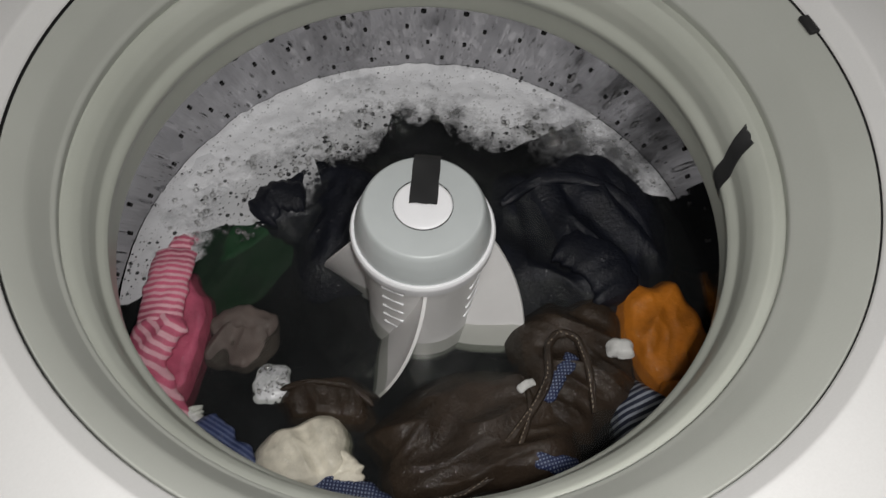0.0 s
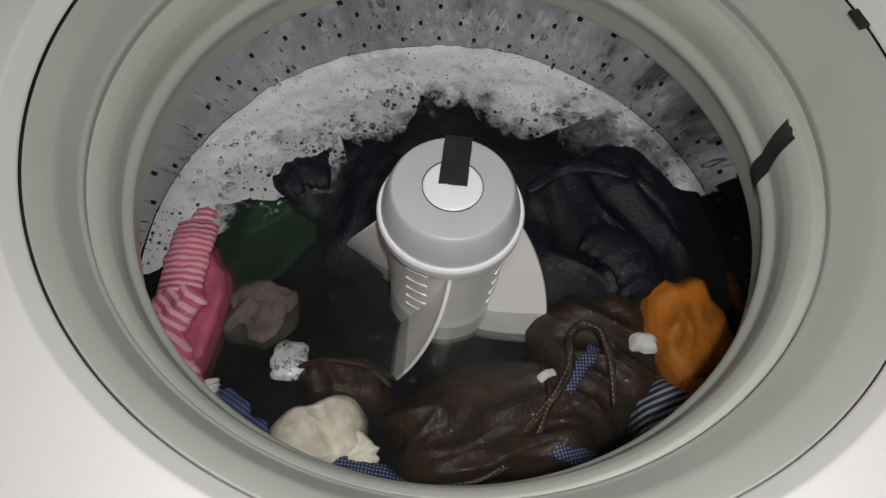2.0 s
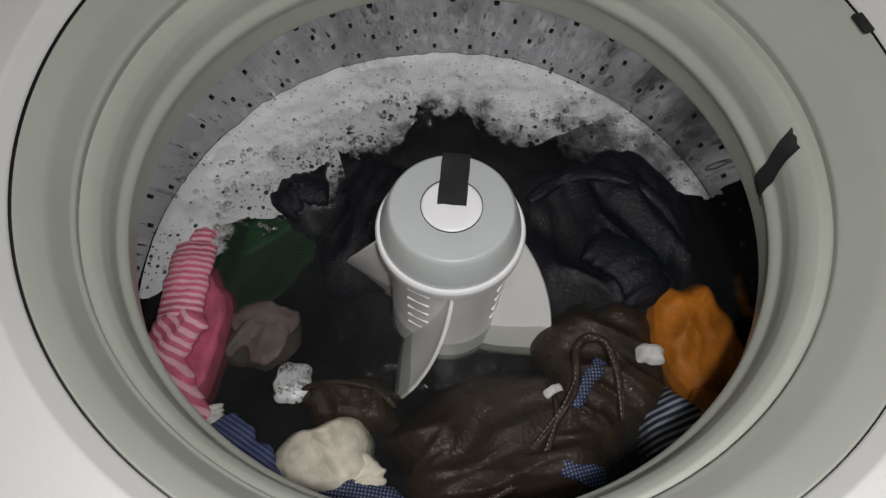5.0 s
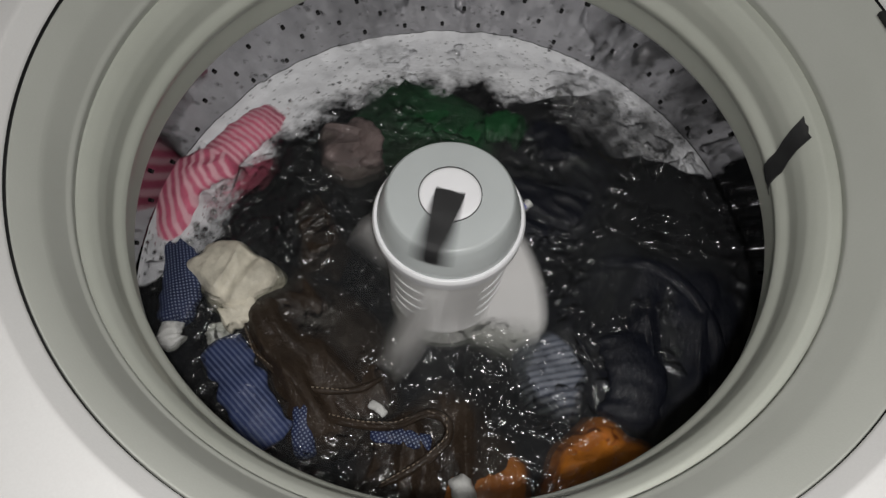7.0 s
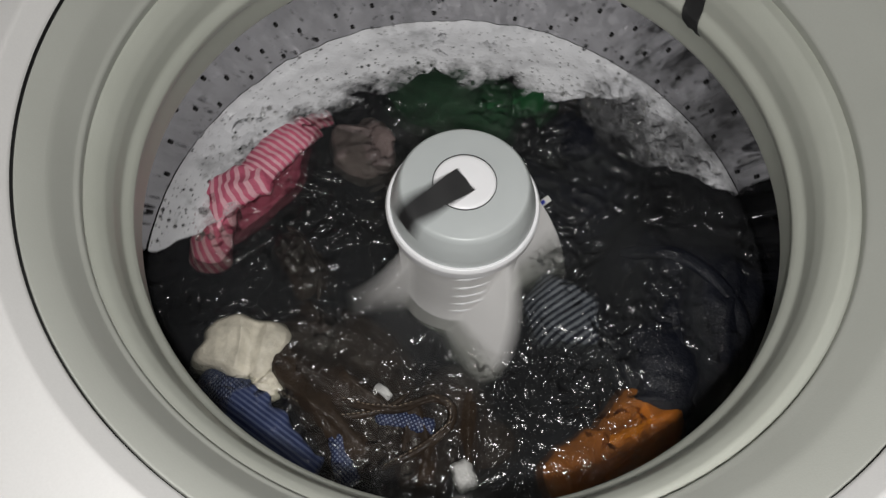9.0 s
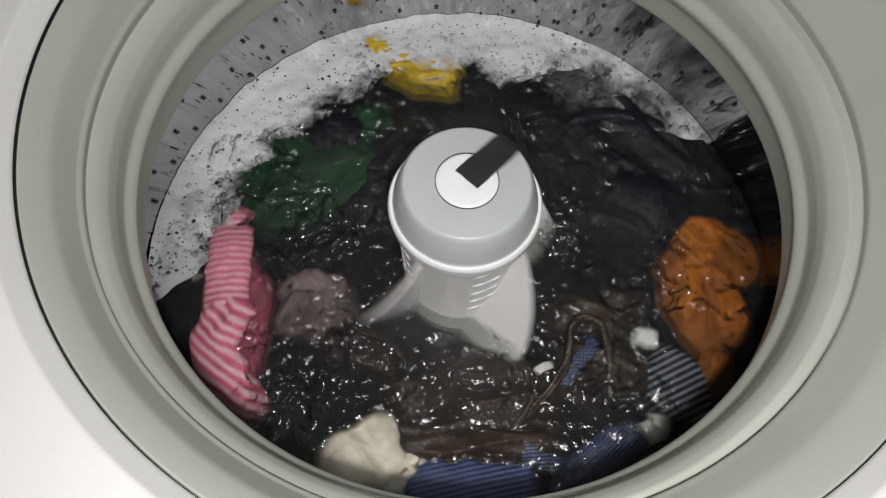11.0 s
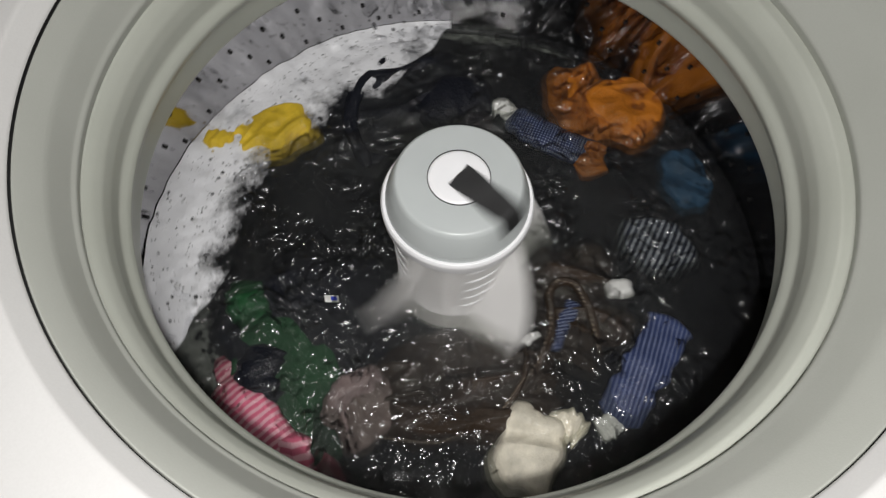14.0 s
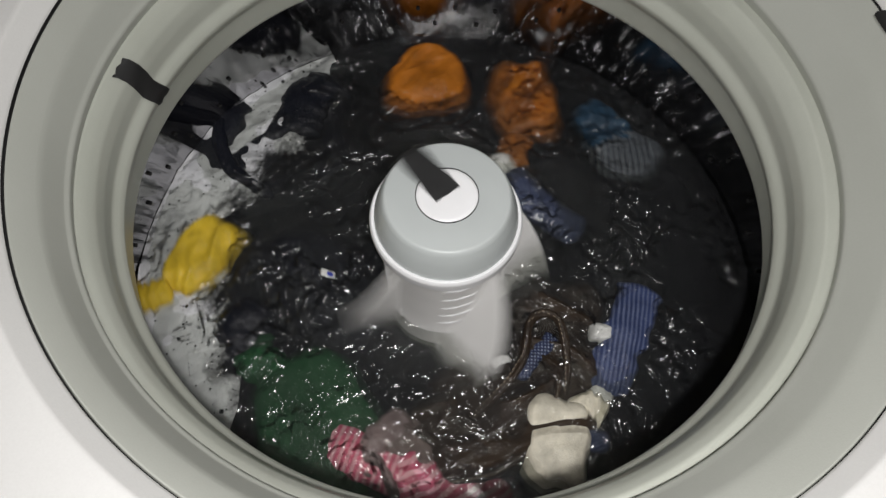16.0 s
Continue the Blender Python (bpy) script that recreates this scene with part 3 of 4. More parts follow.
def foam(seed, centre_deg, span, r_in, thick, holes, cover, label):
    """A raft of suds along the basket wall, built about the tub's axis."""
    bm = bmesh.new()
    across, along = 26, 120
    up = []
    off = Vector((seed * 5.1, seed * 2.3, 0))
    for i in range(along + 1):
        u = i / along
        a = radians(centre_deg + (u - 0.5) * span)
        taper = max(0.02, min(1.0, 2.6 * min(u, 1 - u) + 0.12 * noise.noise(Vector((u * 14, seed * 3.1, 2)))))
        inner = r_in - 0.035
        inner = 0.2855 - (0.2855 - inner) * taper ** 0.7
        top = []
        for j in range(across + 1):
            v = j / across
            r = inner + (0.2867 - inner) * v
            x, y = r * math.cos(a), r * math.sin(a)
            p = Vector((x, y, 0)) + off
            z = thick * min(1.0, 4 * v + 0.1) * taper * (0.7 + 0.5 * noise.noise(p * 35) + 0.35 * noise.noise(p * 90)) + 0.004 * max(0, v - 0.85) / 0.15
            top.append(bm.verts.new((x, y, 0.0022 + max(z, 0.0004))))
        up.append(top)
    for i in range(along):
        for j in range(across):
            bm.faces.new((up[i][j], up[i + 1][j], up[i + 1][j + 1], up[i][j + 1]))
    ob = thing("suds_foam", label, "soap suds", "suds on the wash water")
    part("froth", bm, foam_material("suds_foam", r_in, holes, cover), ob)
    # standing bubbles of many sizes at the raft's inner border
    bm = bmesh.new()
    rng = random.Random(seed)
    for _ in range(70):
        u = rng.uniform(0.06, 0.94)
        a = radians(centre_deg + (u - 0.5) * span)
        r = r_in + abs(rng.gauss(0.012, 0.022))
        if r > 0.278:
            continue
        s = rng.choice((0.0011, 0.0014, 0.0018, 0.0024, 0.0032))
        bmesh.ops.create_uvsphere(bm, u_segments=10, v_segments=6, radius=s, matrix=Matrix.Translation((r * math.cos(a), r * math.sin(a), 0.003 + s * 0.3)))
    tagged(part("bubble_film", bm, CREST_WATER, ob, "clear round soap bubbles"), kind="stuff")
    return ob


FOAMS = [(foam(1, 160, 44, 0.232, 0.003, 0.6, 0.10, "thin grey-white suds full of open bubbles"), 2),
         (foam(2, 124, 74, 0.224, 0.006, 0.22, 0.15, "white soap suds along the basket wall"), 3),
         (foam(3, 78, 62, 0.220, 0.006, 0.20, 0.15, "white soap suds along the basket wall"), 3),
         (foam(4, 40, 44, 0.264, 0.003, 0.3, 0.0, "broken grey suds over dark cloth"), 2),
         (foam(8, 44, 44, 0.222, 0.002, 0.5, -0.13, "thin white wisps of suds"), 2),
         (foam(6, 140, 54, 0.172, 0.002, 0.95, 0.16, "thin grey film of open soap bubbles"), 1),
         (foam(7, 112, 46, 0.186, 0.002, 0.9, 0.14, "thin grey film of open soap bubbles"), 1),
         (foam(9, 68, 44, 0.200, 0.002, 0.7, 0.06, "thin grey film of open soap bubbles"), 1)]


def bubble_clump():
    bm = bmesh.new()
    rng = random.Random(5)
    ob = thing("suds_foam", "small round clump of grey soap bubbles", "soap suds", "suds on the wash water")
    body = cloth(0.017, 0.019, 0.003, 31, 0.0015, 90, rings=12, segs=40, dip=0.002)
    part("froth", body, FOAM_CLUMP, ob)
    for _ in range(26):
        a, r, s = rng.uniform(0, math.tau), 0.015 * math.sqrt(rng.random()), rng.choice((0.001, 0.0014, 0.0022))
        bmesh.ops.create_uvsphere(bm, u_segments=10, v_segments=6, radius=s, matrix=Matrix.Translation((r * math.cos(a), r * math.sin(a), 0.005)))
    tagged(part("bubble_film", bm, CREST_WATER, ob, "clear round soap bubbles"), kind="stuff")
    return ob


CLUMP = bubble_clump()


def chop():
    """The choppy skin of the water once the agitator turns: short steep wavelets that catch the light."""
    rings, segs = 190, 800
    verts, faces = [], []
    for i in range(rings + 1):
        r = 0.035 + (BASKET_R - 0.001 - 0.035) * i / rings
        for j in range(segs):
            a = math.tau * j / segs
            x, y = r * math.cos(a), r * math.sin(a)
            p = Vector((x, y, 0))
            patchy = max(0.15, min(1.25, 0.76 + 1.7 * noise.noise(p * 17 + Vector((4, 4, 4)))))
            bend = Vector((noise.noise(p * 30), noise.noise(p * 30 + Vector((7, 7, 0))), 0)) * 0.012
            q = p + bend
            z = 0.0030 * noise.noise(q * 58) + 0.0036 * noise.noise(q * 112 + Vector((2, 9, 0))) + 0.0011 * noise.noise(q * 230)
            verts.append((x, y, 0.0015 + z * patchy))
    for i in range(rings):
        for j in range(segs):
            k = (j + 1) % segs
            faces.append((i * segs + j, (i + 1) * segs + j, (i + 1) * segs + k, i * segs + k))
    me = bpy.data.meshes.new("water_ripples")
    me.from_pydata(verts, [], faces)
    me.materials.append(CHOP_WATER)
    me.polygons.foreach_set("use_smooth", [True] * len(me.polygons))
    ob = new("water_ripples", me)
    return tagged(ob, "choppy glinting ripples on the wash water", "water ripples", kind="stuff")


CHOP = chop()


# ---- laundry ----
def garment(name, label, category, bm, material, piece="cloth"):
    ob = thing(name, label, category, "laundry in the wash")
    part(piece, bm, material, ob)
    return ob


LAUNDRY = {}
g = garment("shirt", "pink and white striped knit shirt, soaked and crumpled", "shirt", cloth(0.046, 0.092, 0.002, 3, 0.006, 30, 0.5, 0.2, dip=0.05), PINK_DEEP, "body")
part("sleeve", tube_cloth([(0.002, 0.088, 0.004), (0.001, 0.062, 0.012), (-0.001, 0.03, 0.015), (-0.003, -0.005, 0.014)], 0.0205, 0.010, 4, 0.12), PINK, g, "striped pink sleeve")
part("cuff", tube_cloth([(0.001, 0.078, 0.004), (0.006, 0.095, 0.005), (0.014, 0.108, -0.002)], 0.0115, 0.006, 6, 0.1), PINK, g, "striped pink cuff")
part("twisted_fold", tube_cloth([(0.012, 0.012, 0.012), (-0.004, -0.012, 0.017), (-0.012, -0.04, 0.012), (0.006, -0.075, 0.004), (0.022, -0.10, -0.006)], 0.0215, 0.011, 44, 0.3), PINK_TWIST, g, "twisted pink striped fold")
LAUNDRY["pink_shirt"] = (g, 0, -0.003, 0.01)
g = garment("sock", "cream white cotton sock, folded and wet", "sock", cloth(0.050, 0.038, 0.015, 5, 0.009, 30, 0.5, 0.2, dip=0.03), CREAM)
part("toe", tube_cloth([(0.02, -0.012, 0.004), (0.03, -0.03, 0.005), (0.022, -0.042, 0.002)], 0.015, 0.008, 7), CREAM, g)
LAUNDRY["cream_cloth"] = (g, 20, -0.002, 0.006)
g = garment("sock", "blue ribbed knit sock with white toe", "sock", tube_cloth([(-0.055, 0.012, -0.004), (-0.02, 0.006, 0.004), (0.02, -0.004, 0.005), (0.055, -0.010, 0.0)], 0.021, 0.009, 8), BLUE_RIB, "leg")
part("toe", tube_cloth([(-0.048, 0.012, -0.004), (-0.060, 0.016, -0.004), (-0.068, 0.024, -0.006)], 0.011, 0.006, 9), LABEL, g, "white knit toe")
LAUNDRY["blue_sock"] = (g, -35, -0.001, 0.004)
g = garment("sock", "blue checked sock with white stripe bands", "sock", tube_cloth([(-0.05, 0.0, -0.002), (-0.015, 0.006, 0.003), (0.02, 0.003, 0.004), (0.05, -0.008, -0.001)], 0.018, 0.008, 12), BLUE_CHECK, "leg")
part("toe", tube_cloth([(0.046, -0.006, 0.0), (0.062, -0.012, 0.003), (0.07, -0.004, 0.0)], 0.011, 0.006, 13), LABEL, g, "white knit toe")
LAUNDRY["blue_sock2"] = (g, -10, -0.001, 0.005)
g = garment("shirt", "orange cotton shirt, soaked and bunched up", "shirt", cloth(0.044, 0.066, 0.013, 14, 0.010, 26, 0.45, 0.15), ORANGE)
part("sleeve", tube_cloth([(-0.01, -0.05, 0.008), (-0.022, -0.070, 0.010), (-0.020, -0.088, 0.004)], 0.016, 0.008, 34), ORANGE, g, "orange sleeve")
LAUNDRY["orange"] = (g, 10, -0.004, 0.01)
g = garment("shirt", "orange cotton cloth hanging in the water", "shirt", cloth(0.056, 0.060, 0.008, 15, 0.010, 26, 0.5, 0.25, dip=0.05), ORANGE)
LAUNDRY["orange2"] = (g, 0, -0.015, 0)
g = garment("shirt", "dark green cotton shirt sunk under the water", "shirt", cloth(0.105, 0.078, 0.006, 16, 0.006, 18, 0.5, 0.16, dip=0.05), GREEN)
part("sleeve", tube_cloth([(0.06, 0.02, 0.006), (0.085, 0.035, 0.008), (0.105, 0.03, 0.0)], 0.020, 0.009, 35), GREEN, g, "green sleeve")
LAUNDRY["green"] = (g, 40, -0.024, 0)
g = garment("shirt", "yellow cotton shirt bunched up in suds", "shirt", cloth(0.036, 0.060, 0.012, 17, 0.010, 28, 0.5, 0.2, dip=0.04), YELLOW)
part("sleeve", tube_cloth([(0.0, 0.04, 0.008), (0.012, 0.058, 0.009), (0.028, 0.062, 0.003)], 0.014, 0.008, 36), YELLOW, g, "yellow sleeve")
LAUNDRY["yellow"] = (g, 0, -0.03, 0.006)
g = garment("shirt", "navy and white striped cotton cloth, wet", "shirt", cloth(0.034, 0.046, 0.012, 18, 0.007, 30, 0.5, 0.22), STRIPES)
LAUNDRY["striped"] = (g, 20, -0.003, 0.013)
g = garment("shirt", "pale mauve cloth lying under the water", "shirt", cloth(0.046, 0.042, 0.008, 19, 0.012, 26, 0.5, 0.25, dip=0.06), MAUVE)
part("sleeve", tube_cloth([(-0.03, 0.01, 0.010), (0.0, 0.022, 0.017), (0.035, 0.010, 0.013)], 0.012, 0.007, 41), MAUVE, g)
LAUNDRY["mauve"] = (g, 0, -0.019, 0)
g = garment("towel", "teal blue cloth sunk under the water", "towel", cloth(0.034, 0.050, 0.006, 20, 0.008, 24, 0.5, 0.25, dip=0.05), TEAL)
LAUNDRY["teal"] = (g, 0, -0.025, 0)
g = garment("shirt", "black-navy cotton shirt floating in folds", "shirt", cloth(0.074, 0.086, 0.005, 21, 0.012, 24, 0.3, 0.24), NAVY)
bm = bmesh.new()
block(bm, (0.007, 0.014, 0.0010), Matrix.Translation((0.012, -0.03, 0.0165)) @ Matrix.Rotation(0.5, 4, "X"), 0.0004)
lab = part("care_label", bm, LABEL, g, "white care label with blue print")
bm = bmesh.new()
block(bm, (0.004, 0.006, 0.0005), Matrix.Translation((0.012, -0.032, 0.0163)) @ Matrix.Rotation(0.5, 4, "X"), 0.0002)
part("print_bar", bm, LABEL_BLUE, lab, "blue printed bar")
part("sleeve", tube_cloth([(-0.02, 0.03, 0.008), (-0.05, 0.045, 0.010), (-0.075, 0.03, 0.002)], 0.020, 0.009, 39), NAVY, g)
LAUNDRY["navy_b"] = (g, 30, -0.006, 0.005)
g = garment("trousers", "black-navy cotton trousers spread in wet folds", "trousers", cloth(0.100, 0.110, 0.005, 22, 0.013, 22, 0.3, 0.22, 36, 110), NAVY)
part("waistband", tube_cloth([(-0.075, 0.03, 0.006), (-0.03, 0.055, 0.013), (0.02, 0.05, 0.014), (0.06, 0.02, 0.010), (0.075, -0.03, 0.004)], 0.008, 0.005, 37), NAVY, g)
part("trouser_leg", tube_cloth([(-0.02, -0.02, 0.008), (0.02, -0.05, 0.012), (0.03, -0.09, 0.004)], 0.026, 0.009, 38), NAVY, g)
LAUNDRY["navy_a"] = (g, 0, -0.006, 0.005)
g = garment("trousers", "dark brown cotton trousers twisted with a stitched hem", "trousers", cloth(0.105, 0.060, 0.008, 23, 0.017, 24, 0.3, 0.2, 44, 130), BROWN)
part("hem", tube_cloth([(-0.08, -0.035, 0.008), (-0.03, -0.045, 0.015), (0.02, -0.03, 0.018), (0.05, 0.005, 0.019), (0.055, 0.035, 0.015)], 0.003, 0.003, 24), BROWN, g)
seam([(-0.08, -0.037, 0.0125), (-0.03, -0.047, 0.0195), (0.02, -0.032, 0.0225), (0.051, 0.004, 0.0235)], 0.0004, THREAD, g, "tan stitching")
part("pocket_lining", tube_cloth([(0.022, -0.022, 0.012), (0.040, -0.036, 0.018), (0.060, -0.050, 0.013), (0.074, -0.056, 0.004)], 0.0095, 0.005, 45), BLUE_CHECK, g, "blue checked lining")
LAUNDRY["brown_a"] = (g, 15, -0.005, 0.011)
g = garment("trousers", "dark brown cotton trouser leg in wet folds", "trousers", cloth(0.058, 0.080, 0.008, 25, 0.017, 26, 0.3, 0.22, 42, 120), BROWN)
HEM = [(-0.105, -0.100, 0.004), (-0.066, -0.069, 0.015), (-0.040, -0.040, 0.020), (-0.026, -0.016, 0.023), (-0.022, 0.013, 0.024), (-0.010, 0.025, 0.024), (0.005, 0.018, 0.024), (0.012, -0.011, 0.021), (0.012, -0.048, 0.014)]
part("hem", tube_cloth(HEM, 0.0042, 0.0042, 26, 0.15, 70), BROWN, g)
part("pocket_lining", tube_cloth([(-0.030, -0.036, 0.017), (-0.018, -0.016, 0.020), (-0.006, -0.004, 0.021), (0.001, 0.006, 0.018)], 0.0075, 0.004, 42), BLUE_CHECK, g, "blue checked lining")
part("inner_label", tube_cloth([(-0.054, -0.026, 0.019), (-0.046, -0.021, 0.022), (-0.038, -0.018, 0.019)], 0.0040, 0.002, 43, steps=14), LABEL, g, "small white label")
lab = part("care_label", cloth(0.013, 0.010, 0.003, 33, 0.004, 60, 0.5, 0.2, 12, 40, 0.004), LABEL, g, "white fabric care label")
lab.location = (0.046, 0.012, 0.0165)
seam([(x - 0.0012, y + 0.0012, z + 0.0040) for x, y, z in HEM], 0.00045, THREAD, g, "tan stitching")
LAUNDRY["brown_b"] = (g, 0, -0.005, 0.011)
g = garment("trousers", "dark brown wet trouser fold with glinting drops", "trousers", cloth(0.048, 0.026, 0.008, 27, 0.006, 34, 0.4, 0.24), BROWN)
part("hem", tube_cloth([(-0.042, 0.004, 0.005), (-0.015, 0.012, 0.010), (0.02, 0.010, 0.010), (0.043, -0.003, 0.004)], 0.003, 0.003, 40), BROWN, g)
LAUNDRY["brown_c"] = (g, -8, -0.003, 0.01)


# ---- movement ----
AGITATOR = [
    (0, 0.0007, -0.0102, 0),
    (5.8, 0.0007, -0.0102, 0), (6, 0.0008, -0.0102, -2), (6.1, 0.0003, -0.0112, -2), (6.2, -0.0002, -0.0121, -14), (6.3, -0.0007, -0.0131, -72),
    (6.4, -0.0012, -0.0140, -147), (6.5, -0.0017, -0.0150, -218), (6.6, -0.0017, -0.0150, -263), (6.7, -0.0016, -0.0151, -279),
    (6.8, -0.0016, -0.0151, -280), (6.9, -0.0016, -0.0151, -254), (7, -0.0015, -0.0152, -187), (7.1, -0.0008, -0.0148, -116),
    (7.2, -0.0001, -0.0145, -56), (7.3, 0.0006, -0.0142, -39), (7.4, 0.0013, -0.0139, -41), (7.5, 0.0021, -0.0136, -63),
    (7.6, 0.0015, -0.0130, -125), (7.7, 0.0010, -0.0123, -190), (7.8, 0.0004, -0.0117, -259), (7.9, -0.0001, -0.0110, -292),
    (8, -0.0006, -0.0104, -304), (8.1, -0.0005, -0.0089, -292), (8.2, -0.0003, -0.0074, -237), (8.3, -0.0001, -0.0059, -168),
    (8.4, 0.0000, -0.0044, -88), (8.5, 0.0002, -0.0029, -50), (8.6, 0.0003, -0.0039, -43), (8.7, 0.0005, -0.0049, -44), (8.8, 0.0006, -0.0059, -82),
    (8.9, 0.0007, -0.0069, -157), (9, 0.0008, -0.0080, -225), (9.1, 0.0009, -0.0081, -272), (9.2, 0.0009, -0.0083, -294),
    (9.3, 0.0009, -0.0084, -298), (9.4, 0.0009, -0.0086, -279), (9.5, 0.0009, -0.0087, -220), (9.6, 0.0010, -0.0089, -152),
    (9.7, 0.0010, -0.0091, -78), (9.8, 0.0010, -0.0092, -42), (9.9, 0.0010, -0.0094, -34), (10, 0.0011, -0.0095, -45), (10.1, 0.0011, -0.0097, -96),
    (10.2, 0.0011, -0.0098, -166), (10.3, 0.0011, -0.0100, -231), (10.4, 0.0011, -0.0102, -270), (10.5, 0.0012, -0.0103, -278),
    (10.6, 0.0012, -0.0105, -270), (10.7, 0.0012, -0.0106, -220), (10.8, 0.0012, -0.0108, -152), (10.9, 0.0013, -0.0110, -79),
    (11, 0.0013, -0.0111, -33), (11.1, 0.0013, -0.0113, -18), (11.2, 0.0013, -0.0114, -19), (11.3, 0.0013, -0.0116, -33),
    (11.4, 0.0014, -0.0117, -98), (11.5, 0.0014, -0.0119, -167), (11.6, -0.0000, -0.0109, -225), (11.7, -0.0014, -0.0099, -251),
    (11.8, -0.0028, -0.0089, -251), (11.9, -0.0042, -0.0079, -231), (12, -0.0056, -0.0069, -172), (12.1, -0.0049, -0.0058, -95),
    (12.2, -0.0041, -0.0048, -21), (12.3, -0.0034, -0.0037, 13), (12.4, -0.0027, -0.0027, 21), (12.5, -0.0020, -0.0016, 15),
    (12.6, -0.0016, -0.0024, -42), (12.7, -0.0013, -0.0032, -104), (12.8, -0.0009, -0.0040, -174), (12.9, -0.0005, -0.0048, -229),
    (13, -0.0002, -0.0056, -244), (13.1, -0.0015, -0.0062, -243), (13.2, -0.0028, -0.0068, -191), (13.3, -0.0041, -0.0074, -131),
    (13.4, -0.0054, -0.0079, -57), (13.5, -0.0068, -0.0085, 7), (13.6, -0.0056, -0.0081, 27), (13.7, -0.0044, -0.0077, 32),
    (13.8, -0.0032, -0.0074, 9), (13.9, -0.0020, -0.0070, -54), (14, -0.0008, -0.0066, -121), (14.1, -0.0011, -0.0087, -184),
    (14.2, -0.0013, -0.0108, -214), (14.3, -0.0015, -0.0129, -217), (14.4, -0.0018, -0.0149, -206), (14.5, -0.0020, -0.0170, -151),
    (14.6, -0.0030, -0.0144, -77), (14.7, -0.0040, -0.0118, -0), (14.8, -0.0049, -0.0092, 41), (14.9, -0.0059, -0.0067, 53),
    (15, -0.0069, -0.0041, 56), (15.1, -0.0058, -0.0057, 11), (15.2, -0.0047, -0.0073, -60), (15.3, -0.0035, -0.0088, -122),
    (15.4, -0.0024, -0.0104, -175), (15.5, -0.0013, -0.0120, -191), (15.6, -0.0015, -0.0127, -193), (15.7, -0.0018, -0.0133, -164),
    (15.8, -0.0020, -0.0140, -91), (15.9, -0.0023, -0.0146, -19), (16, -0.0025, -0.0153, 47),
]

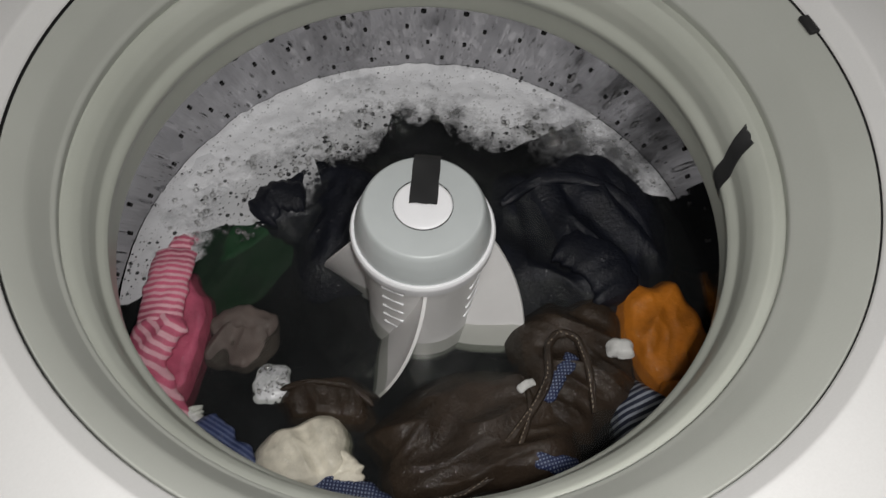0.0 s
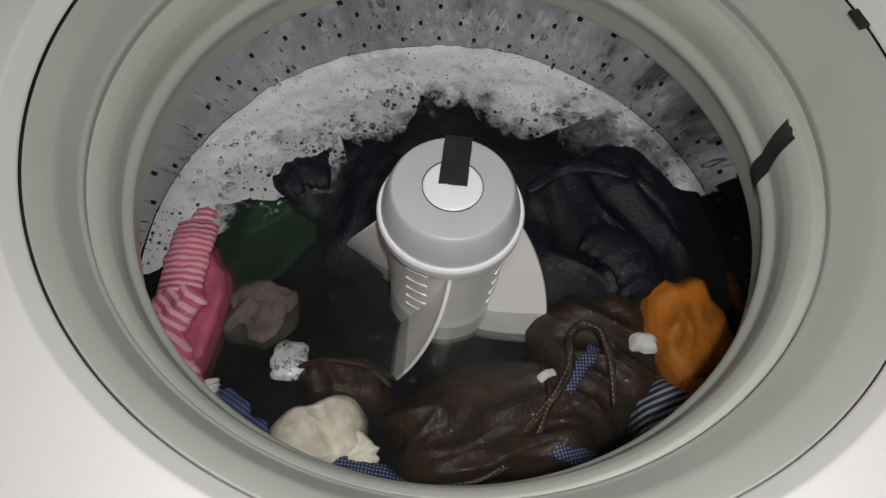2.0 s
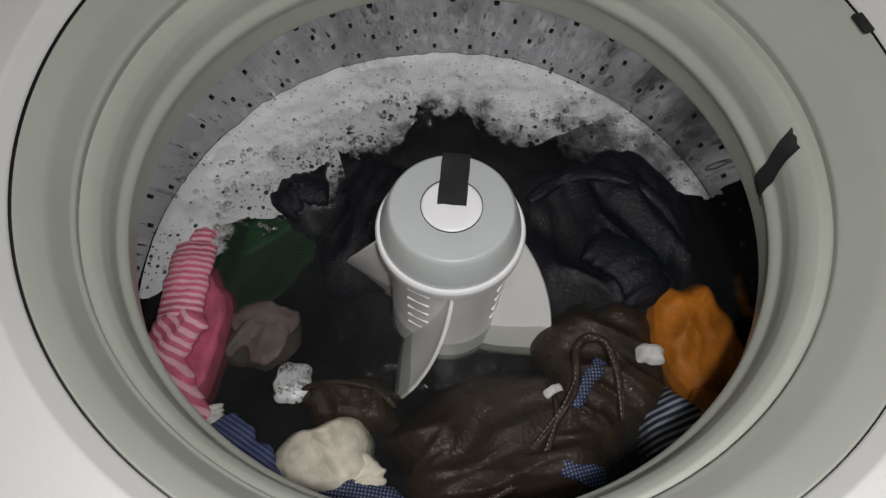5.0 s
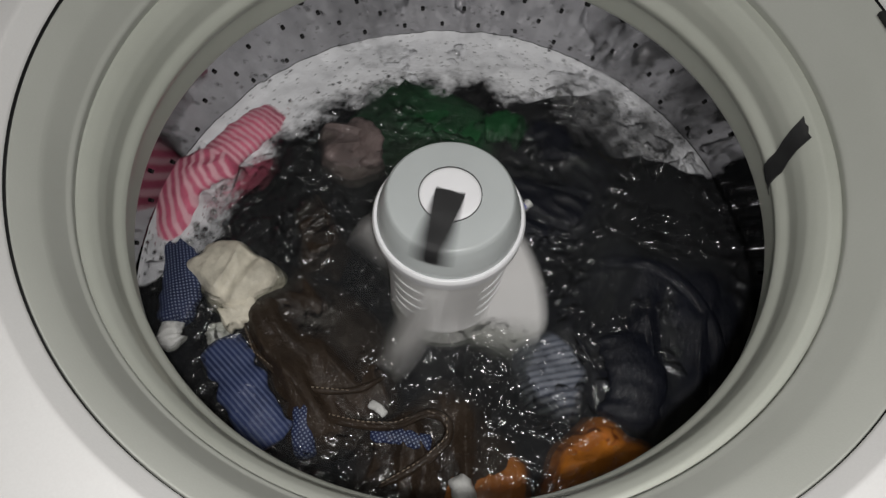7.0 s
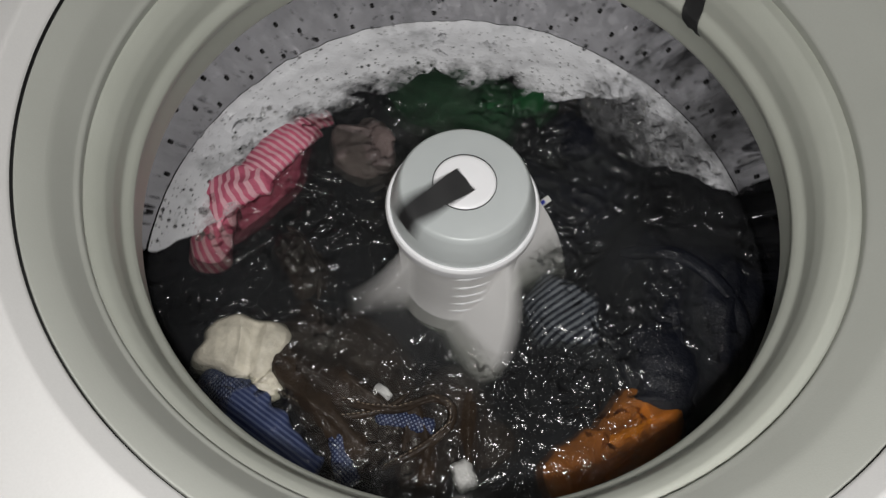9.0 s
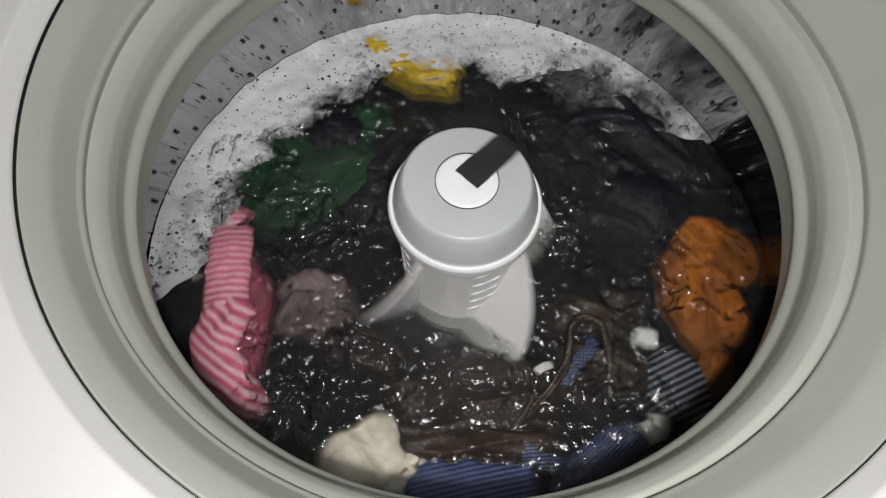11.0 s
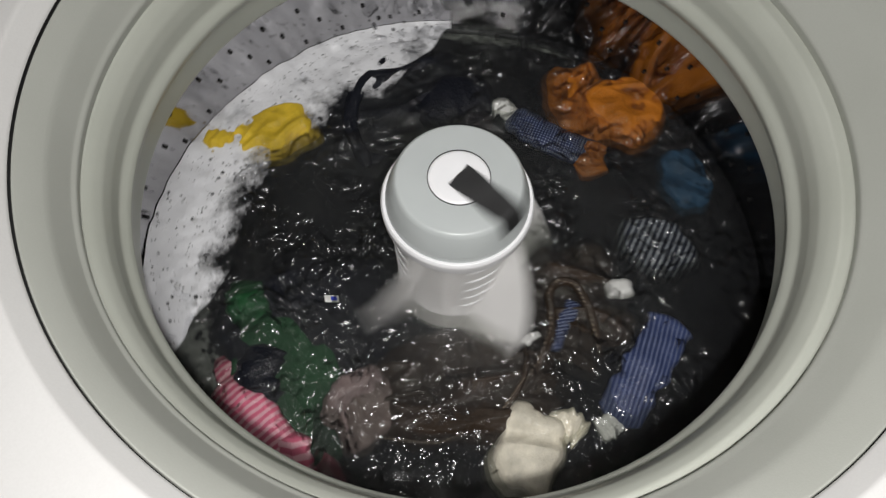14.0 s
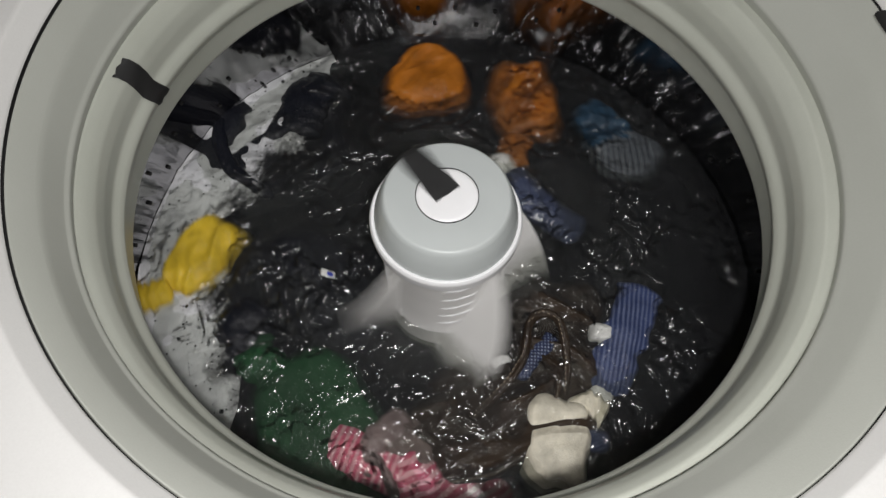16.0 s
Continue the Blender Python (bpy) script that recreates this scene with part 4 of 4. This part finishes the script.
DRIFT = {
    "pink_shirt": [(0, 0.245, -171), (6, 0.245, -171), (6.5, 0.255, -172), (7, 0.253, -204), (7.5, 0.230, -211), (8, 0.251, -208), (8.5, 0.222, -233), (9, 0.218, -200), (9.3, 0.218, -204), (9.9, 0.217, -177), (10.5, 0.217, -186), (11.1, 0.217, -159), (11.5, 0.217, -164), (12, 0.251, -176), (12.5, 0.224, -160), (13, 0.224, -140), (13.5, 0.241, -149), (14, 0.230, -126), (14.5, 0.243, -127), (15, 0.224, -123), (15.5, 0.217, -111), (16, 0.191, -99)],
    "cream_cloth": [(0, 0.196, -124), (6, 0.196, -124), (6.5, 0.221, -129), (7, 0.201, -176), (7.5, 0.186, -156), (8, 0.195, -174), (8.5, 0.177, -183), (9, 0.207, -152), (9.3, 0.206, -155), (9.9, 0.205, -127), (10.5, 0.204, -136), (11.1, 0.203, -108), (11.5, 0.202, -112), (12, 0.188, -145), (12.5, 0.181, -98), (13, 0.181, -109), (13.5, 0.183, -110), (14, 0.186, -68), (14.5, 0.196, -103), (15, 0.183, -44), (15.5, 0.193, -55), (16, 0.186, -58)],
    "blue_sock": [(0, 0.240, -135), (6, 0.240, -135), (6.5, 0.255, -130), (7, 0.215, -144), (7.5, 0.220, -138), (8, 0.209, -146), (8.5, 0.209, -159), (9, 0.229, -131), (9.3, 0.227, -133), (9.9, 0.222, -104), (10.5, 0.217, -111), (11.1, 0.212, -82), (11.5, 0.209, -85), (12, 0.197, -115), (12.5, 0.192, -70), (13, 0.200, -75), (13.5, 0.194, -83), (14, 0.201, -29), (14.5, 0.210, -66), (15, 0.180, -14), (15.5, 0.185, -19), (16, 0.178, -21)],
    "blue_sock2": [(0, 0.219, -112), (6, 0.219, -112), (6.5, 0.227, -107), (7, 0.254, -176), (7.5, 0.247, -165), (8, 0.246, -172), (8.5, 0.195, -176), (9, 0.234, -139), (9.3, 0.233, -136), (9.9, 0.232, -95), (10.5, 0.230, -91), (11.1, 0.229, -50), (11.5, 0.228, -45), (12, 0.233, -151), (12.5, 0.197, -25), (13, 0.217, -42), (13.5, 0.222, -33), (14, 0.177, 57), (14.5, 0.199, -9), (15, 0.172, 78), (15.5, 0.198, 24), (16, 0.122, 39)],
    "orange": [(0, 0.241, -15), (6, 0.241, -15), (6.5, 0.230, -11), (7, 0.232, -56), (7.5, 0.235, -55), (8, 0.221, -64), (8.5, 0.206, -77), (9, 0.231, -44), (9.3, 0.232, -47), (9.9, 0.233, -21), (10.5, 0.234, -30), (11.1, 0.235, -4), (11.5, 0.236, -9), (12, 0.223, -24), (12.5, 0.235, 3), (13, 0.235, 23), (13.5, 0.224, 6), (14, 0.235, 56), (14.5, 0.211, 36), (15, 0.224, 57), (15.5, 0.220, 98), (16, 0.226, 69)],
    "orange2": [(0, 0.255, -2), (6, 0.255, -2), (6.5, 0.255, -4), (7, 0.207, -81), (7.5, 0.220, -69), (8, 0.247, -47), (8.5, 0.202, -90), (9, 0.224, -56), (9.3, 0.227, -57), (9.9, 0.235, -23), (10.5, 0.242, -26), (11.1, 0.250, 7), (11.5, 0.255, 6), (12, 0.255, -6), (12.5, 0.255, 17), (13, 0.255, 25), (13.5, 0.255, 20), (14, 0.255, 47), (14.5, 0.255, 40), (15, 0.255, 50), (15.5, 0.217, 118), (16, 0.231, 96)],
    "green": [(0, 0.193, 164), (6, 0.193, 164), (6.5, 0.191, 152), (7, 0.172, 100), (7.5, 0.170, 112), (8, 0.189, 103), (8.5, 0.189, 77), (9, 0.203, 95), (9.3, 0.200, 94), (9.9, 0.193, 126), (10.5, 0.187, 122), (11.1, 0.180, 154), (11.5, 0.176, 153), (12, 0.186, 141), (12.5, 0.189, 175), (13, 0.198, 190), (13.5, 0.186, 179), (14, 0.193, 222), (14.5, 0.198, 203), (15, 0.211, 221), (15.5, 0.201, 244), (16, 0.190, 236)],
    "yellow": [(0, 0.212, 26), (6, 0.212, 26), (6.5, 0.204, 44), (7, 0.239, 46), (7.5, 0.216, 53), (8, 0.236, 45), (8.5, 0.255, 55), (9, 0.237, 68), (9.3, 0.236, 64), (9.9, 0.233, 90), (10.5, 0.231, 79), (11.1, 0.228, 105), (11.5, 0.226, 100), (12, 0.251, 68), (12.5, 0.251, 97), (13, 0.238, 134), (13.5, 0.255, 118), (14, 0.235, 145), (14.5, 0.216, 145), (15, 0.236, 154), (15.5, 0.224, 202), (16, 0.235, 179)],
    "striped": [(0, 0.251, -37), (6, 0.251, -37), (6.5, 0.243, -32), (7, 0.137, -45), (7.5, 0.109, 18), (8, 0.144, -42), (8.5, 0.123, -7), (9, 0.113, -20), (9.3, 0.130, -30), (9.9, 0.163, -17), (10.5, 0.197, -40), (11.1, 0.231, -27), (11.5, 0.254, -40), (12, 0.235, -47), (12.5, 0.241, -40), (13, 0.238, -4), (13.5, 0.223, -36), (14, 0.199, 9), (14.5, 0.222, 9), (15, 0.209, 22), (15.5, 0.222, 62), (16, 0.237, 37)],
    "mauve": [(0, 0.180, -166), (6, 0.180, -166), (6.5, 0.150, -181), (7, 0.172, -233), (7.5, 0.154, -202), (8, 0.177, -227), (8.5, 0.165, -246), (9, 0.162, -230), (9.3, 0.159, -228), (9.9, 0.155, -191), (10.5, 0.151, -190), (11.1, 0.146, -153), (11.5, 0.143, -150), (12, 0.183, -186), (12.5, 0.171, -150), (13, 0.169, -124), (13.5, 0.178, -153), (14, 0.163, -117), (14.5, 0.178, -116), (15, 0.192, -93), (15.5, 0.200, -88), (16, 0.179, -102)],
    "teal": [(0, 0.219, 10), (6, 0.219, 10), (6.5, 0.219, 16), (7, 0.197, -20), (7.5, 0.202, -5), (8, 0.215, -19), (8.5, 0.246, -16), (9, 0.233, -10), (9.3, 0.235, -21), (9.9, 0.239, -11), (10.5, 0.243, -37), (11.1, 0.247, -27), (11.5, 0.250, -43), (12, 0.255, -28), (12.5, 0.255, -16), (13, 0.255, 11), (13.5, 0.255, -10), (14, 0.255, 25), (14.5, 0.255, 24), (15, 0.255, 28), (15.5, 0.255, 70), (16, 0.241, 47)],
    "navy_b": [(0, 0.124, 132), (6, 0.124, 132), (6.5, 0.146, 107), (7, 0.130, 44), (7.5, 0.127, 10), (8, 0.135, 38), (8.5, 0.161, 12), (9, 0.138, 43), (9.3, 0.138, 46), (9.9, 0.137, 86), (10.5, 0.136, 89), (11.1, 0.135, 129), (11.5, 0.134, 133), (12, 0.180, 96), (12.5, 0.111, 167), (13, 0.154, 155), (13.5, 0.110, 167), (14, 0.152, 206), (14.5, 0.153, 158), (15, 0.141, 193), (15.5, 0.173, 175), (16, 0.143, 189)],
    "navy_a": [(0, 0.174, 21), (6, 0.174, 21), (6.5, 0.172, 15), (7, 0.194, -17), (7.5, 0.209, -27), (8, 0.201, -14), (8.5, 0.214, -22), (9, 0.208, -11), (9.3, 0.206, -13), (9.9, 0.203, 16), (10.5, 0.200, 10), (11.1, 0.198, 39), (11.5, 0.196, 37), (12, 0.211, 25), (12.5, 0.254, 50), (13, 0.180, 54), (13.5, 0.232, 54), (14, 0.184, 108), (14.5, 0.198, 104), (15, 0.209, 115), (15.5, 0.220, 148), (16, 0.242, 140)],
    "brown_a": [(0, 0.157, -74), (6, 0.157, -74), (6.5, 0.164, -115), (7, 0.144, -142), (7.5, 0.138, -137), (8, 0.137, -151), (8.5, 0.129, -136), (9, 0.151, -129), (9.3, 0.150, -131), (9.9, 0.148, -102), (10.5, 0.147, -108), (11.1, 0.145, -79), (11.5, 0.144, -82), (12, 0.136, -139), (12.5, 0.131, -84), (13, 0.128, -122), (13.5, 0.126, -75), (14, 0.123, -82), (14.5, 0.136, -118), (15, 0.144, -60), (15.5, 0.149, -88), (16, 0.146, -67)],
    "brown_b": [(0, 0.163, -34), (6, 0.163, -34), (6.5, 0.157, -62), (7, 0.171, -95), (7.5, 0.166, -81), (8, 0.168, -105), (8.5, 0.156, -87), (9, 0.160, -95), (9.3, 0.159, -95), (9.9, 0.156, -61), (10.5, 0.153, -64), (11.1, 0.151, -30), (11.5, 0.149, -30), (12, 0.157, -69), (12.5, 0.129, -14), (13, 0.127, -45), (13.5, 0.150, -19), (14, 0.121, -21), (14.5, 0.137, -67), (15, 0.117, -13), (15.5, 0.099, -33), (16, 0.122, -36)],
    "brown_c": [(0, 0.143, -129), (6, 0.143, -129), (6.5, 0.136, -160), (7, 0.133, -196), (7.5, 0.133, -172), (8, 0.125, -214), (8.5, 0.122, -174), (9, 0.147, -177), (9.3, 0.144, -180), (9.9, 0.138, -151), (10.5, 0.131, -158), (11.1, 0.125, -129), (11.5, 0.121, -132), (12, 0.125, -190), (12.5, 0.167, -105), (13, 0.101, -186), (13.5, 0.147, -110), (14, 0.148, -104), (14.5, 0.123, -151), (15, 0.158, -76), (15.5, 0.130, -110), (16, 0.155, -90)],
}

BASKET_TURN = [(0, 1), (6, 1), (6.5, 9), (7, 3), (7.5, 11), (8, 23), (8.5, 26), (9, 43), (9.6, 46), (10.2, 59), (10.8, 64), (11.5, 80),
               (12, 84), (12.5, 97), (13, 101), (13.5, 116), (14, 121), (14.5, 138), (15, 144), (15.5, 168), (16, 166)]
FOAM_TURN = [(0, 0), (6, 0), (6.4, -4), (6.8, 8), (7.4, -6), (8, 6), (8.6, -8), (9.2, 4), (9.9, 2), (10.5, 12), (11.1, 12), (11.5, 20),
             (12, 18), (12.5, 28), (13, 34), (13.5, 32), (14, 46), (14.5, 54), (15, 58), (15.5, 70), (16, 70)]
# how far a piece rises or sinks besides its drift
RISE = {"yellow": [(0, -0.02), (7, -0.012), (9.5, 0.0), (11, 0.026), (16, 0.032)],
        "teal": [(0, -0.015), (11, -0.01), (13, 0.012), (16, 0.014)],
        "orange2": [(0, -0.018), (6, -0.018), (7, -0.004), (9, 0.0), (13, 0.008), (16, 0.014)],
        "pink_shirt": [(0, 0.0), (6, 0.0), (7, 0.004), (8.5, 0.003), (9, 0.0), (11, 0.004), (13, 0.003), (14, -0.004), (16, -0.010)],
        "blue_sock": [(0, 0.0), (6, -0.002), (7, 0.003), (16, 0.001)],
        "green": [(0, 0.001), (6, 0.001), (7, 0.012), (16, 0.010)],
        "mauve": [(0, -0.007), (6, -0.007), (7, 0.003), (16, 0.001)]}


# how far a piece turns against its drift
SPIN = {"orange": [(0, 0), (11.5, 0), (13, -30), (14, -62), (16, -88)]}


def level(rows, t):
    for (t0, v0), (t1, v1) in zip(rows, rows[1:]):
        if t0 <= t <= t1:
            return v0 + (v1 - v0) * (t - t0) / (t1 - t0)
    return rows[-1][1]


def motions():
    walk(AGITATOR_THING, [(t, pose(x, y, 0, 0, 0, a)) for t, x, y, a in AGITATOR])
    walk(BASKET, [(t, pose(0, 0, 0, 0, 0, a)) for t, a in BASKET_TURN])
    for key, (ob, turn, z, dive) in LAUNDRY.items():
        rows = DRIFT[key]
        start = rows[0][2]
        keyed = []
        for i, (t, r, a) in enumerate(rows):
            up = WATER_Z + z + level(((0, 0), (6.1, 0), (6.7, -0.8 * dive), (9, -dive - 0.001), (11, -dive - 0.003), (16, -dive - 0.003)), t) + level(RISE.get(key, [(0, 0), (16, 0)]), t) + (0.0015 * math.sin(i * 2.4) if t > 6 else 0)
            tilt = (1.6 * math.sin(i * 1.9), 1.6 * math.cos(i * 1.3)) if t > 6 else (0, 0)
            keyed.append((t, pose(r * math.cos(radians(a)), r * math.sin(radians(a)), up, tilt[0], tilt[1], turn + a - start + level(SPIN.get(key, [(0, 0), (16, 0)]), t))))
        walk(ob, keyed)
    for k, (ob, thin) in enumerate(FOAMS):
        # the thin films break up and go under once the agitator turns
        sink = (((0, 0.0), (6.1, 0.0), (6.5, -0.012), (7.2, -0.035), (16, -0.038)),
                ((0, 0.0), (12.5, 0.0), (14.5, -0.03), (16, -0.035)), ((0, 0.0), (13.5, 0.0), (15, -0.003), (16, -0.007)))[thin - 1]
        walk(ob, [(t, pose(0, 0, WATER_Z + level(sink, t) + (0.001 * math.sin(t * 5 + k) if t > 6 else 0) - 0.0005 * (thin == 1), 0, 0, a)) for t, a in FOAM_TURN])
    walk(CLUMP, [(0, pose(-0.140, -0.094, WATER_Z)), (6.1, pose(-0.140, -0.094, WATER_Z)), (6.6, pose(-0.165, -0.02, WATER_Z - 0.012, 0, 0, 40)),
                 (7.2, pose(-0.17, 0.05, WATER_Z - 0.034, 0, 0, 60)), (9, pose(-0.16, 0.10, WATER_Z - 0.036, 0, 0, 80)), (16, pose(-0.21, 0.0, WATER_Z - 0.036, 0, 0, 120))])
    # the water surface swings a little with the agitator; the crests rise once it starts
    walk(WATER_THING, [(t, pose(0, 0, WATER_Z, 0, 0, a * 0.12)) for t, x, y, a in AGITATOR])
    walk(LOAD_BED, [(t, pose(0, 0, WATER_Z, 0, 0, a * 0.08)) for t, x, y, a in AGITATOR])
    lift = ((0, -0.034), (6.12, -0.034), (6.35, -0.002), (6.6, 0.0015), (16, 0.0015))
    walk(CHOP, [(t, pose(0, 0, WATER_Z + level(lift, t) + (0.0004 * math.sin(t * 11) if t > 6.4 else 0), 0, 0, 4 * t)) for t, x, y, a in AGITATOR])


motions()
